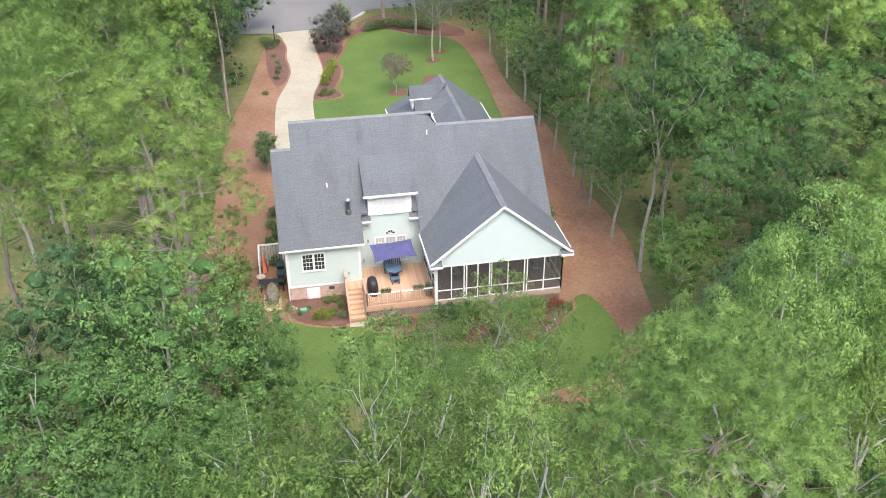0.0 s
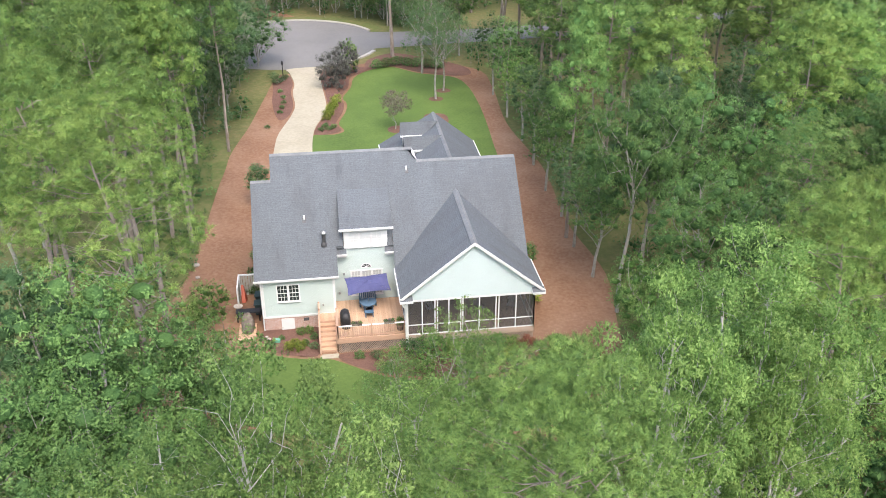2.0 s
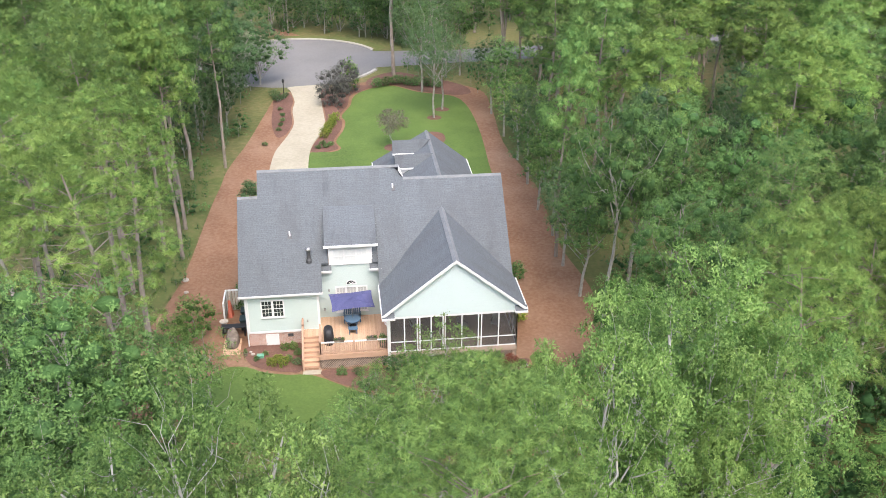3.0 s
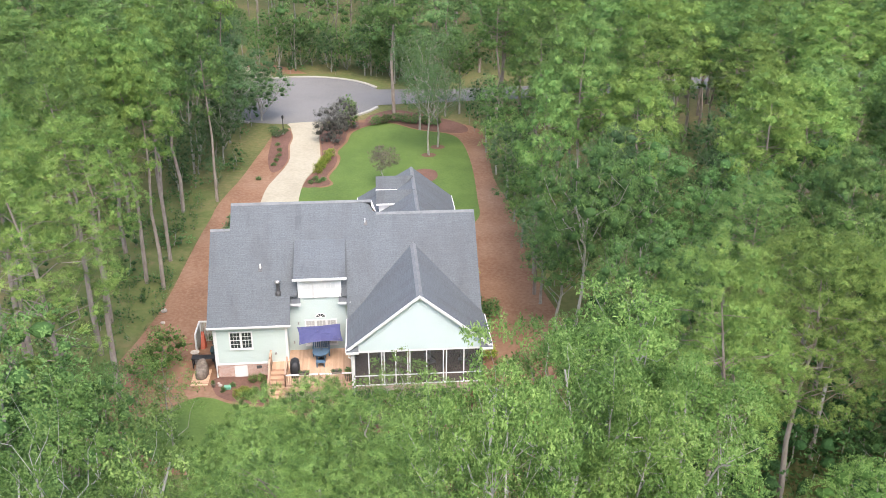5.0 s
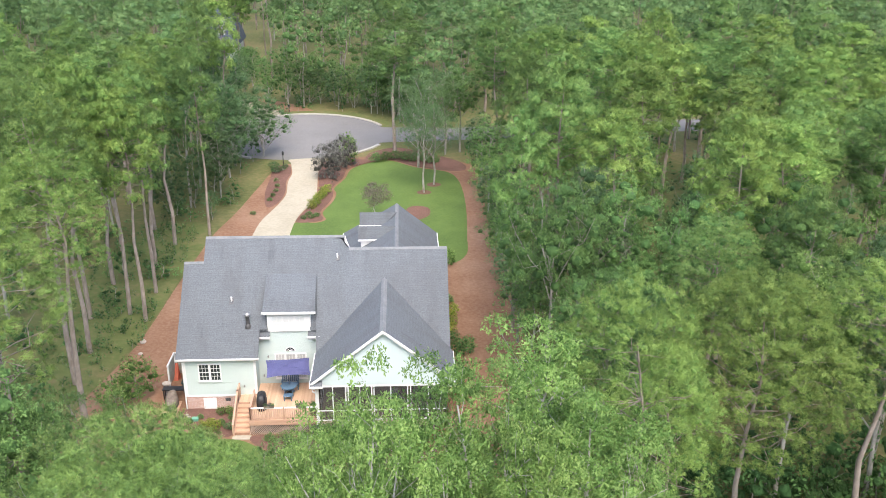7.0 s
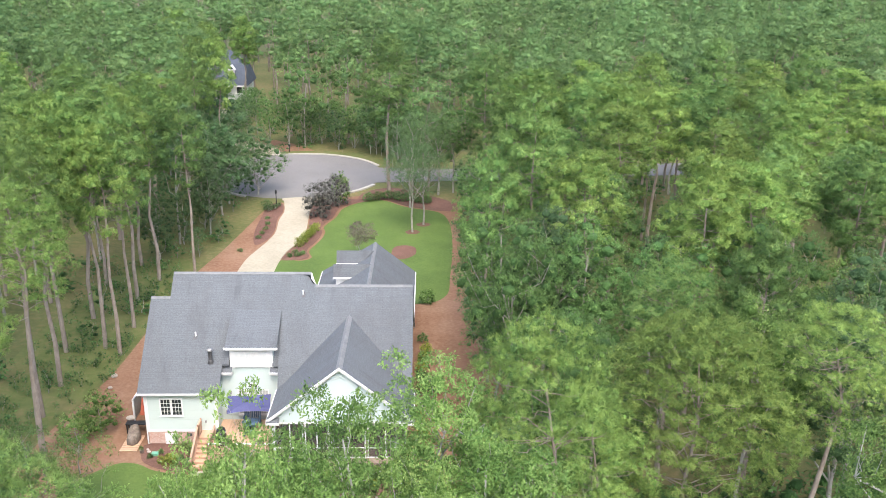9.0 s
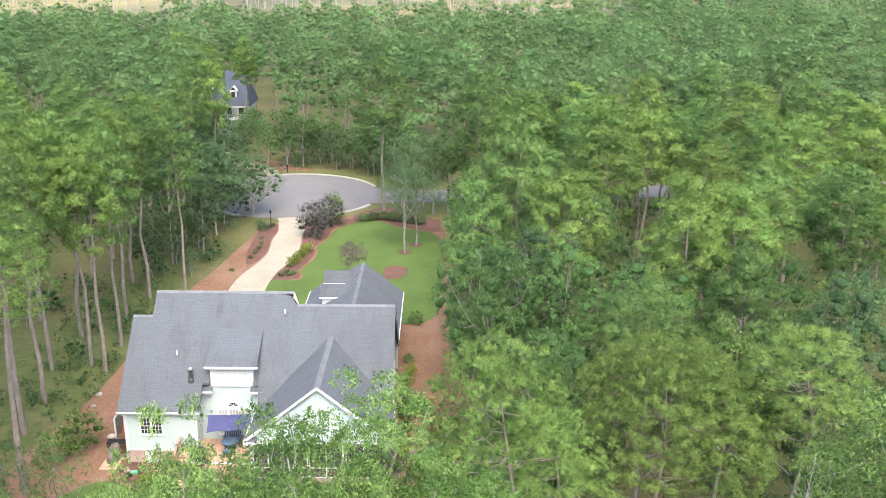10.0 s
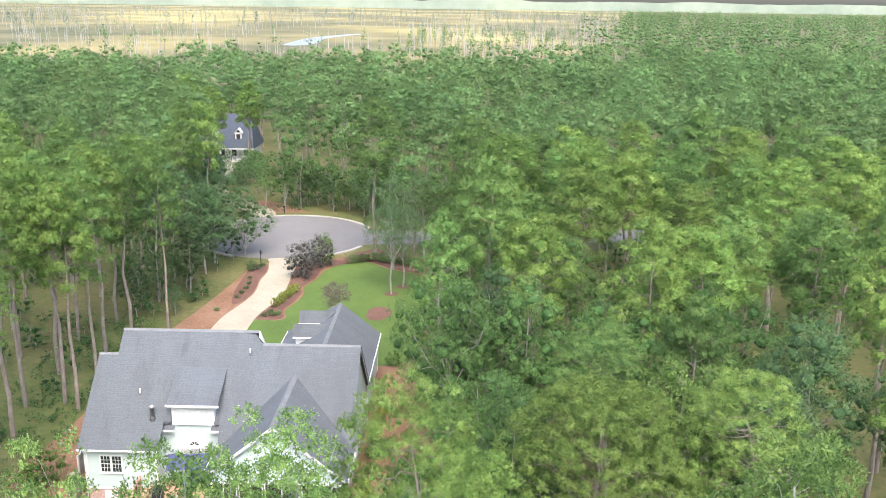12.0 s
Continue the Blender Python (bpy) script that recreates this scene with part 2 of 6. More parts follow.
STONE = rough_mat("pale_stone", (0.26, 0.22, 0.18), (0.36, 0.32, 0.28), (0.46, 0.43, 0.39), 5, 0.8, 0.9, 0.5, 0.03)
CERAMIC = rough_mat("red_plastic", (0.26, 0.05, 0.03), (0.34, 0.07, 0.035), (0.42, 0.1, 0.05), 9, 2, 0.5, 0.1, 0.004)
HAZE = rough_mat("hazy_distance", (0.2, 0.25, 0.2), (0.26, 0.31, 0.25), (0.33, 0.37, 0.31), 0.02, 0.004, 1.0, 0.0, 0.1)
FAR_ROOF = rough_mat("slate_roof", (0.045, 0.055, 0.075), (0.06, 0.075, 0.1), (0.085, 0.1, 0.13), 4, 0.5, 0.8, 0.3, 0.02)

# ---- building helpers ----
def rise(y):
    """Height of the ground: level behind the house, then a gentle rise to the street."""
    return 1.35 * min(max(y, 0.0), 60.0) / 60.0


def lay_uv(bm):
    """Metric coordinates on every face: across, and up the slope."""
    uv = bm.loops.layers.uv.verify()
    up = Vector((0, 0, 1))
    bm.normal_update()
    for f in bm.faces:
        n = f.normal
        h = up.cross(n)
        h = h.normalized() if h.length > 0.05 else Vector((1, 0, 0))
        v = n.cross(h)
        for lo in f.loops:
            lo[uv].uv = (lo.vert.co.dot(h), lo.vert.co.dot(v))


def thing(name, at, label, category, group="", kind=""):
    ob = new(name)
    ob.empty_display_size = 0.3
    ob.matrix_basis = Matrix.Translation(at)
    return tagged(ob, label, category, group, kind)


def link(name, mesh, parent=None, label=""):
    ob = new(name, mesh)
    if parent:
        ob.parent = parent
        if parent.type == "EMPTY":
            ob.matrix_parent_inverse = parent.matrix_basis.inverted()
    if label:
        ob["label"] = label
    return ob


def part(name, bm, material, parent=None, label="", smooth=False):
    """Links a bmesh, built in world places, as one mesh under a thing or a part."""
    bmesh.ops.recalc_face_normals(bm, faces=bm.faces[:])
    lay_uv(bm)
    me = bpy.data.meshes.new(name)
    bm.to_mesh(me)
    bm.free()
    me.materials.append(material)
    if smooth:
        me.shade_smooth()
    return link(name, me, parent, label)


def box(x0, x1, y0, y1, z0, z1, bm=None, bevel=0.0):
    bm = bm or bmesh.new()
    vs = bmesh.ops.create_cube(bm, size=1, matrix=Matrix.LocRotScale(((x0 + x1) / 2, (y0 + y1) / 2, (z0 + z1) / 2), None, (abs(x1 - x0), abs(y1 - y0), abs(z1 - z0))))["verts"]
    if bevel:
        bmesh.ops.bevel(bm, geom=list({ed for v in vs for ed in v.link_edges}), offset=bevel, segments=2, profile=0.5, affect="EDGES")
    return bm


def slab(corners, thick, bm=None, way=(0, 0, -1)):
    """A flat sheet of given corners with a thickness towards way."""
    bm = bm or bmesh.new()
    top = [bm.verts.new(c) for c in corners]
    low = [bm.verts.new(Vector(c) + Vector(way) * thick) for c in corners]
    bm.faces.new(top)
    bm.faces.new(low[::-1])
    for i in range(len(top)):
        j = (i + 1) % len(top)
        bm.faces.new((top[j], top[i], low[i], low[j]))
    return bm


def bar(p, q, w, h, bm=None):
    """A straight square bar from p to q."""
    bm = bm or bmesh.new()
    p, q = Vector(p), Vector(q)
    d = (q - p).normalized()
    s = d.cross(Vector((0, 0, 1)))
    s = s.normalized() if s.length > 0.01 else Vector((1, 0, 0))
    u = s.cross(d)
    ring = [(-w / 2, -h / 2), (w / 2, -h / 2), (w / 2, h / 2), (-w / 2, h / 2)]
    a = [bm.verts.new(p + s * i + u * j) for i, j in ring]
    b = [bm.verts.new(q + s * i + u * j) for i, j in ring]
    bm.faces.new(a[::-1]), bm.faces.new(b)
    for i in range(4):
        j = (i + 1) % 4
        bm.faces.new((a[i], a[j], b[j], b[i]))
    return bm


def tube(points, radii, sides=8, bm=None, cap=True):
    """A round tapering tube through points."""
    bm = bm or bmesh.new()
    pts = [Vector(p) for p in points]
    rings = []
    for i, p in enumerate(pts):
        d = (pts[min(i + 1, len(pts) - 1)] - pts[max(i - 1, 0)]).normalized()
        s = d.orthogonal().normalized()
        u = d.cross(s)
        rings.append([bm.verts.new(p + (s * math.cos(k * math.tau / sides) + u * math.sin(k * math.tau / sides)) * radii[i]) for k in range(sides)])
    for r0, r1 in zip(rings, rings[1:]):
        k0 = min(range(sides), key=lambda k: (r1[k].co - r0[0].co).length)
        for k in range(sides):
            bm.faces.new((r0[k], r0[(k + 1) % sides], r1[(k0 + k + 1) % sides], r1[(k0 + k) % sides]))
    if cap:
        bm.faces.new(rings[0][::-1]), bm.faces.new(rings[-1])
    return bm


def lathe(profile, at, sides=14, bm=None):
    """A turned shape: radius and height pairs about a vertical axis."""
    bm = bm or bmesh.new()
    rings = [[bm.verts.new((at[0] + r * math.cos(k * math.tau / sides), at[1] + r * math.sin(k * math.tau / sides), at[2] + z)) for k in range(sides)] for r, z in profile]
    for r0, r1 in zip(rings, rings[1:]):
        for k in range(sides):
            bm.faces.new((r0[k], r0[(k + 1) % sides], r1[(k + 1) % sides], r1[k]))
    bm.faces.new(rings[0][::-1]), bm.faces.new(rings[-1])
    return bm


def curve_through(points, steps=6):
    """A closed smooth line through the points of a plan."""
    n, out = len(points), []
    for i in range(n):
        p0, p1, p2, p3 = (Vector(points[(i + k) % n]) for k in (-1, 0, 1, 2))
        for s in range(steps):
            t = s / steps
            out.append(0.5 * (2 * p1 + (p2 - p0) * t + (2 * p0 - 5 * p1 + 4 * p2 - p3) * t * t + (3 * p1 - p0 - 3 * p2 + p3) * t ** 3))
    return out


def sheet(name, outline, lift, material, label, category, smooth=True, thick=0.0, kind="structure"):
    """A piece of ground cover of the given plan, following the rise of the land."""
    pts = curve_through(outline) if smooth else [Vector(p) for p in outline]
    bm = bmesh.new()
    vs = [bm.verts.new((p.x, p.y, 0)) for p in pts]
    es = [bm.edges.new((vs[i], vs[(i + 1) % len(vs)])) for i in range(len(vs))]
    bmesh.ops.triangle_fill(bm, use_beauty=True, edges=es)
    for y in (0.0, 60.0):
        bmesh.ops.bisect_plane(bm, geom=bm.verts[:] + bm.edges[:] + bm.faces[:], plane_co=(0, y, 0), plane_no=(0, 1, 0))
    for f in bm.faces:
        if f.normal.z < 0:
            f.normal_flip()
    if thick:
        ext = bmesh.ops.extrude_face_region(bm, geom=bm.faces[:])
        top = [v for v in ext["geom"] if isinstance(v, bmesh.types.BMVert)]
        for v in bm.verts:
            v.co.z = rise(v.co.y) + lift - thick
        for v in top:
            v.co.z += thick
    else:
        for v in bm.verts:
            v.co.z = rise(v.co.y) + lift
    ob = part(name, bm, material)
    return tagged(ob, label, category, kind=kind)


def mesh_from(name, verts, tris, material, normals=None, uvs=None):
    me = bpy.data.meshes.new(name)
    me.vertices.add(len(verts))
    me.vertices.foreach_set("co", np.asarray(verts, np.float32).ravel())
    me.loops.add(len(tris) * 3)
    me.loops.foreach_set("vertex_index", np.asarray(tris, np.int32).ravel())
    me.polygons.add(len(tris))
    me.polygons.foreach_set("loop_start", np.arange(0, len(tris) * 3, 3, dtype=np.int32))
    me.update(calc_edges=True)
    if uvs is not None:
        me.uv_layers.new(name="UVMap").data.foreach_set("uv", np.asarray(uvs, np.float32)[np.asarray(tris).ravel()].ravel())
    if normals is not None:
        me.normals_split_custom_set_from_vertices(normals.tolist())
    me.materials.append(material)
    return me

# ---- the land ----
bm = bmesh.new()
xs, ys = (-6000.0, -120.0, 120.0, 6000.0), (-300.0, 0.0, 60.0, 300.0, 9000.0)
grid = [[bm.verts.new((x, y, rise(y))) for x in xs] for y in ys]
for j in range(len(ys) - 1):
    for i in range(len(xs) - 1):
        bm.faces.new((grid[j][i], grid[j][i + 1], grid[j + 1][i + 1], grid[j + 1][i]))
tagged(part("ground", bm, FLOOR), "shaded forest floor of leaf litter and low green growth", "ground", kind="structure")

sheet("pine_straw_yard", [(-7.6, -9), (-7.9, 0), (-6.6, 6.5), (-5.7, 12), (-5.0, 23), (-4.2, 33), (-2.6, 41), (-1.2, 50), (0.2, 57.5), (3, 58.6), (6, 59.2), (13, 62), (20, 61), (26, 57), (26.6, 50), (26.0, 38), (27.2, 26), (26.6, 14), (27.4, 5), (26, -3), (25, -9), (23.5, -15), (12, -13), (2, -11)],
      0.02, STRAW, "rust-red pine straw and bare clay round the house", "ground cover")
sheet("thin_lawn", [(-12, 2), (-8.0, 2), (-6.8, 7), (-5.9, 12), (-5.2, 22), (-4.4, 33), (-7, 38), (-12, 34), (-15, 20), (-15, 8)], 0.035, SHADE_GRASS, "thin shaded grass under tall pines", "grass")
sheet("front_lawn", [(4.3, 31), (4.35, 37.1), (6.7, 37.2), (7.8, 38.2), (7.3, 40.4), (8.2, 43.9), (8.45, 46.7), (8.1, 48.7), (9.2, 52.2), (9.8, 55.8), (11.7, 58.3), (14.7, 59.6), (18.1, 56.6), (22.2, 54.6), (23.6, 50.9), (23.9, 43), (23.4, 33), (22.8, 27.5), (19.8, 25.5), (10, 25.5)],
      0.06, GRASS, "smooth bright green mown lawn in front of the house", "lawn")
sheet("rear_lawn", [(-3.2, -4.6), (-1.3, -2.4), (0.2, -2.3), (1.6, -3.1), (3.2, -3.6), (5.2, -4.0), (9, -6.6), (14, -7.6), (17.2, -7.2), (19.2, -5.6), (20.4, -4.4), (20.5, -3.3), (21.6, -3.0), (22.3, -5.4), (22.3, -8.6), (21, -11), (16, -13), (8, -13), (1, -11), (-3.5, -8)],
      0.06, GRASS, "curved green back lawn behind the deck and porch", "lawn")
sheet("rear_bed", [(0.3, 0.3), (4.2, 0.3), (4.25, -3.1), (3.2, -3.3), (1.6, -2.8), (0.4, -1.7)], 0.075, MULCH, "dark mulch planting bed below the rear window", "planting bed")
sheet("porch_bed", [(6, -3.3), (10.5, -3.6), (19.3, -3.4), (20.2, -4.2), (19.2, -5.4), (17.2, -7.0), (13.5, -7.2), (9, -6.2), (6, -4.4)], 0.075, MULCH, "dark mulch bed along the porch lattice", "planting bed")
sheet("drive_bed", [(4.6, 37.4), (6.6, 37.5), (7.5, 38.4), (7.0, 40.5), (7.9, 44), (8.1, 46.6), (7.8, 48.7), (8.9, 52.4), (9.4, 56), (11.8, 58.8), (11.5, 60.0), (7, 60), (5.6, 58), (5.85, 53), (6.15, 48.5), (6.2, 45.5), (5.5, 42), (4.8, 39.6)], 0.075, MULCH, "dark mulch bed between driveway and lawn", "planting bed")
sheet("mailbox_bed", [(1.5, 57.9), (2.1, 54.6), (1.9, 51.4), (2.2, 47), (1.7, 43.5), (0.6, 42.4), (-0.2, 47), (-0.3, 53), (-0.3, 57.3)], 0.05, MULCH, "dark mulch bed with stones beside the driveway mouth", "planting bed")
sheet("crape_bed", [(12.6, 37.3), (13.4, 36.8), (14.4, 37.2), (14.6, 38.4), (13.6, 38.9), (12.7, 38.4)], 0.075, MULCH, "small round mulch bed in the lawn", "planting bed")
sheet("island_bed", [(16.9, 38.6), (18.2, 37.8), (19.5, 39.2), (19.5, 41.4), (18.2, 42.2), (17.0, 41.4)], 0.075, MULCH, "round mulch bed in the lawn", "planting bed")
for cx, cy in ((19.1, 46.8), (20.4, 49.6)):
    sheet("tree_ring", [(cx + 0.9 * math.cos(k * 1.047), cy + 0.8 * math.sin(k * 1.047)) for k in range(6)], 0.075, MULCH, "ring of mulch round a lawn tree", "planting bed")
sheet("street_bed", [(11.8, 58.8), (14.7, 59.9), (18.2, 57.0), (22.4, 55.0), (24.8, 55.5), (24, 59), (19, 63.6), (15.5, 65.8), (12, 63)], 0.075, MULCH, "dark mulch bed along the street", "planting bed")

DRIVE = [(1.5, 60.2), (1.7, 58.5), (2.3, 54.5), (2.15, 51), (2.42, 46.5), (1.95, 43.2), (1.2, 40.3), (0.55, 37.4), (0.25, 33.4), (0.1, 28), (0.0, 18), (4.6, 18), (4.3, 28), (4.24, 33), (4.37, 37.2), (4.75, 39.9), (5.6, 43), (6.04, 46), (5.95, 49), (5.67, 53.5), (5.6, 58), (5.9, 60.6)]
sheet("driveway", DRIVE, 0.11, CONCRETE, "pale curving concrete driveway with faint stains", "driveway", thick=0.1)

C, R = (1.5, 72.8), 12.7
ring = [(C[0] + R * math.cos(a), C[1] + R * math.sin(a)) for a in np.radians(np.arange(20, 342, 8))]
stem = [(24, 69.5), (40, 71), (70, 75), (110, 84), (110, 91), (70, 82), (40, 78), (24, 76.5)]
sheet("street", ring + stem, 0.08, ASPHALT, "grey asphalt turning circle at the street's end", "road", smooth=False)
bm = bmesh.new()
arc = [a for a in np.radians(np.arange(25, 338, 5)) if not (-1.95 < (a - math.tau if a > math.pi else a) < -1.2)]
for a0, a1 in zip(arc, arc[1:]):
    if a1 - a0 > 0.1:
        continue
    q = [(C[0] + r * math.cos(a), C[1] + r * math.sin(a), 1.55) for r, a in ((R - 0.05, a0), (R - 0.05, a1), (R + 0.45, a1), (R + 0.45, a0))]
    slab(q, 0.25, bm)
tagged(part("kerb", bm, KERB), "pale concrete kerb round the turning circle", "kerb", kind="structure")
sheet("verge", [(C[0] + r * math.cos(a), C[1] + r * math.sin(a)) for r, aa in ((R + 0.4, range(20, 160, 10)), (R + 2.6, range(160, 19, -10))) for a in [radians(k) for k in aa]], 0.05, SHADE_GRASS, "worn grass verge beyond the kerb", "grass", smooth=False)
sheet("far_driveway", [(-6, 84.5), (-8, 88), (-14, 95), (-20, 106), (-24, 134), (-21, 134), (-16.5, 107), (-10.5, 97), (-4.5, 90), (-3, 85.4)], 0.06, CONCRETE, "pale driveway of the far house", "driveway")
sheet("far_yard", [(-4, 85.6), (2, 87), (1, 90), (-4, 95), (-10, 98), (-8, 91)], 0.03, STRAW, "straw-covered yard across the street", "ground cover")

# marsh and river far beyond the woods
sheet("marsh", [(-900, 330), (-300, 318), (-60, 300), (92, 325), (116, 500), (204, 1000), (380, 2000), (620, 3300), (1700, 8800), (-5800, 8800), (-5800, 700)], 0.08, MARSH, "sunlit tan marsh grass beyond the woods", "marsh", smooth=False)
sheet("river", [(-108, 645), (-101, 622), (-90, 632), (-86, 680), (-92, 740), (-84, 800), (-72, 850), (-80, 862), (-98, 800), (-108, 740)], 0.16, WATER, "pale reach of river through the marsh", "water", smooth=True)
# horizon woods as one upright sheet, distance haze painted into its pale colour
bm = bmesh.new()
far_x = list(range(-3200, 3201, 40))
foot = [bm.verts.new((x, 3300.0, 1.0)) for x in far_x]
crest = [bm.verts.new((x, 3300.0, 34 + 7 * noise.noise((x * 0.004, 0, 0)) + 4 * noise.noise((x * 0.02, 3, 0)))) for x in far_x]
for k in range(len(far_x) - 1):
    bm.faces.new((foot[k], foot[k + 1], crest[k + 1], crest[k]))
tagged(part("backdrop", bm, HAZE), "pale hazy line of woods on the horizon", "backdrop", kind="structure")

# ---- the house ----
house = thing("house", (10, 5, 0), "pale green sided house with grey shingled gable roofs", "house")
LS, RS = 0.955, 0.945                                  # slopes of the rear roof


def left_z(y):
    return 4.45 + LS * y


def right_z(y):
    return 3.75 + RS * y


# walls
bm = box(0.41, 5.6, 0.35, 13.6, 1.08, 4.45)
bm2 = bmesh.new()
slab([(0.41, 0.35, 4.45), (0.41, 5.5, 9.4), (0.41, 10.6, 4.45)], 0.2, bm2, (1, 0, 0))
slab([(1.75, 2.0, 4.45), (1.75, 6.95, 10.8), (1.75, 11.9, 4.45)], 0.2, bm2, (1, 0, 0))
wing_wall = part("wing_wall", bm, SIDING, house)
part("side_gable", bm2, SIDING, house)
part("rear_wall", box(5.6, 10.3, 1.85, 2.1, 1.1, 5.597), SIDING, house)
part("porch_back_wall", box(10.3, 19.55, 1.95, 2.2, 1.1, 4.5), SIDING, house)
bm = box(19.35, 19.55, 2.2, 13.3, 1.1, 4.4)
slab([(19.55, 0.9, 4.3), (19.55, 6.8, 9.95), (19.55, 12.8, 4.3)], 0.2, bm, (-1, 0, 0))
part("east_wall", bm, SIDING, house)
part("front_wall", box(1.7, 19.55, 13.3, 13.6, 1.2, 4.5), SIDING, house)
bm = box(0.43, 5.6, 0.37, 13.6, -0.2, 1.08)
part("brick_foundation", bm, BRICK, house, "weathered red brick foundation")
part("brick_foundation", box(5.6, 19.53, 1.9, 13.6, -0.2, 1.1), BRICK, house, "weathered red brick foundation")
bm = bmesh.new()
for k in range(48):
    box(0.42 + k * 0.108, 0.50 + k * 0.108, 0.325, 0.43, 1.0, 1.1, bm)
part("brick_course", bm, BRICK, house, "upright brick course under the siding")
# corner boards and friezes
for x0, x1, y0, y1, z0, z1 in ((0.39, 0.55, 0.32, 0.36, 1.1, 4.4), (0.38, 0.41, 0.33, 0.5, 1.1, 4.4), (5.46, 5.63, 0.32, 0.36, 1.25, 4.4), (5.6, 5.63, 0.34, 0.5, 1.25, 4.4), (0.41, 5.6, 0.31, 0.36, 1.1, 1.24), (0.41, 5.62, 0.30, 0.36, 4.2, 4.42)):
    part("corner_board", box(x0, x1, y0, y1, z0, z1), WHITE, house)

# rear roof: wing and main slopes, one thickness of deck and shingle
T = 0.16
# left slopes
for corners in (
    [(0, 0, left_z(0)), (5.9, 0, left_z(0)), (5.9, 1.6, left_z(1.6)), (6.4, 1.6, left_z(1.6)), (6.4, 5.5, left_z(5.5)), (0, 5.5, left_z(5.5))],
    [(1.45, 5.5, left_z(5.5)), (10.0, 5.5, left_z(5.5)), (10.0, 7.0, left_z(7)), (1.45, 7.0, left_z(7))],
    [(6.4, 4.3, left_z(4.3)), (10.0, 4.3, left_z(4.3)), (10.0, 5.5, left_z(5.5)), (6.4, 5.5, left_z(5.5))],
    [(1.45, 7.0, left_z(7)), (12.0, 7.0, left_z(7)), (12.0, 14.0, 4.45), (1.45, 14.0, 4.45)],
    [(0, 5.5, left_z(5.5)), (1.45, 5.5, left_z(5.5)), (1.45, 11.0, 4.45), (0, 11.0, 4.45)],
):
    part("west_roof", slab(corners, T), SHINGLE, house, "weathered grey asphalt shingle roof")
bm = bmesh.new()
# blend between the two slopes, then the right slope
f = [bm.verts.new(v) for v in ((9.55, 1.6, left_z(1.6) - 0.2), (10.0, 1.6, left_z(1.6) - 0.2), (10.0, 4.5, left_z(4.5)), (9.55, 4.5, left_z(4.5)))]
bm.faces.new(f)
slab([(12.2, 0.7, right_z(0.7)), (19.85, 0.7, right_z(0.7)), (19.85, 6.8, right_z(6.8)), (12.36, 6.8, right_z(6.8)), (12.2, 1.6, right_z(1.6))], T, bm)
slab([(10.0, 1.6, right_z(1.6) + 0.3), (10.0, 0.7, right_z(0.7)), (12.2, 0.7, right_z(0.7)), (12.2, 1.6, right_z(1.6))], T, bm)
slab([(12.0, 6.8, right_z(6.8)), (19.85, 6.8, right_z(6.8)), (19.85, 13.6, 3.75), (12.0, 13.6, 3.75)], T, bm)
part("step_wall", slab([(12.0, 6.75, 10.7), (12.36, 6.8, right_z(6.8)), (12.36, 8.6, right_z(5.0)), (12.0, 8.6, 9.6), (12.0, 7.0, left_z(7) - 0.02)], 0.02, None, (-1, 0, 0)), WHITE, house)
part("east_roof", bm, SHINGLE, house, "weathered grey asphalt shingle roof")
# the gentle saddle between the two slopes
bm = bmesh.new()
saddle, saddle_uv = [], {}
for r in range(-1, 11):
    row = []
    for x in (10.0, 10.5, 11.0, 11.5, 11.85, 12.1, 12.36):
        s = max(r, 0) / 10
        y = 1.6 + s * (5.4 if x < 12 else 5.2) if r >= 0 else 0.75
        u = (x - 10.0) / 2.36
        w = (u * u * (3 - 2 * u)) ** (1 + 4 * s ** 5)
        w = w if r >= 0 else 1.0
        row.append(bm.verts.new((x, y, left_z(y) * (1 - w) + right_z(y) * w + 0.004)))
        saddle_uv[row[-1]] = (x, y * 1.38)
    saddle.append(row)
layer = bm.loops.layers.uv.new("UVMap")
for r0, r1 in zip(saddle, saddle[1:]):
    for k in range(6):
        face = bm.faces.new((r0[k], r0[k + 1], r1[k + 1], r1[k]))
        for lp in face.loops:
            lp[layer].uv = saddle_uv[lp.vert]
part("saddle_roof", bm, SHINGLE, house, "weathered grey asphalt shingle roof", smooth=True)
# ridge caps
bm = bmesh.new()
for x0, x1, y, z in ((1.45, 12.0, 7.0, left_z(7)), (12.3, 19.85, 6.8, right_z(6.8)), (0.0, 1.45, 5.5, left_z(5.5))):
    slab([(x0, y - 0.16, z - 0.11), (x1, y - 0.16, z - 0.11), (x1, y, z + 0.035), (x0, y, z + 0.035)], 0.03, bm)
    slab([(x0, y + 0.16, z - 0.11), (x1, y + 0.16, z - 0.11), (x1, y, z + 0.035), (x0, y, z + 0.035)], 0.03, bm)
part("ridge_cap", bm, RIDGE, house, "paler capping shingles along the ridge")
# white edges: eaves, rakes and gutters
def edge(p, q, w=0.05, h=0.17):
    part("fascia", bar(p, q, w, h), WHITE, house)


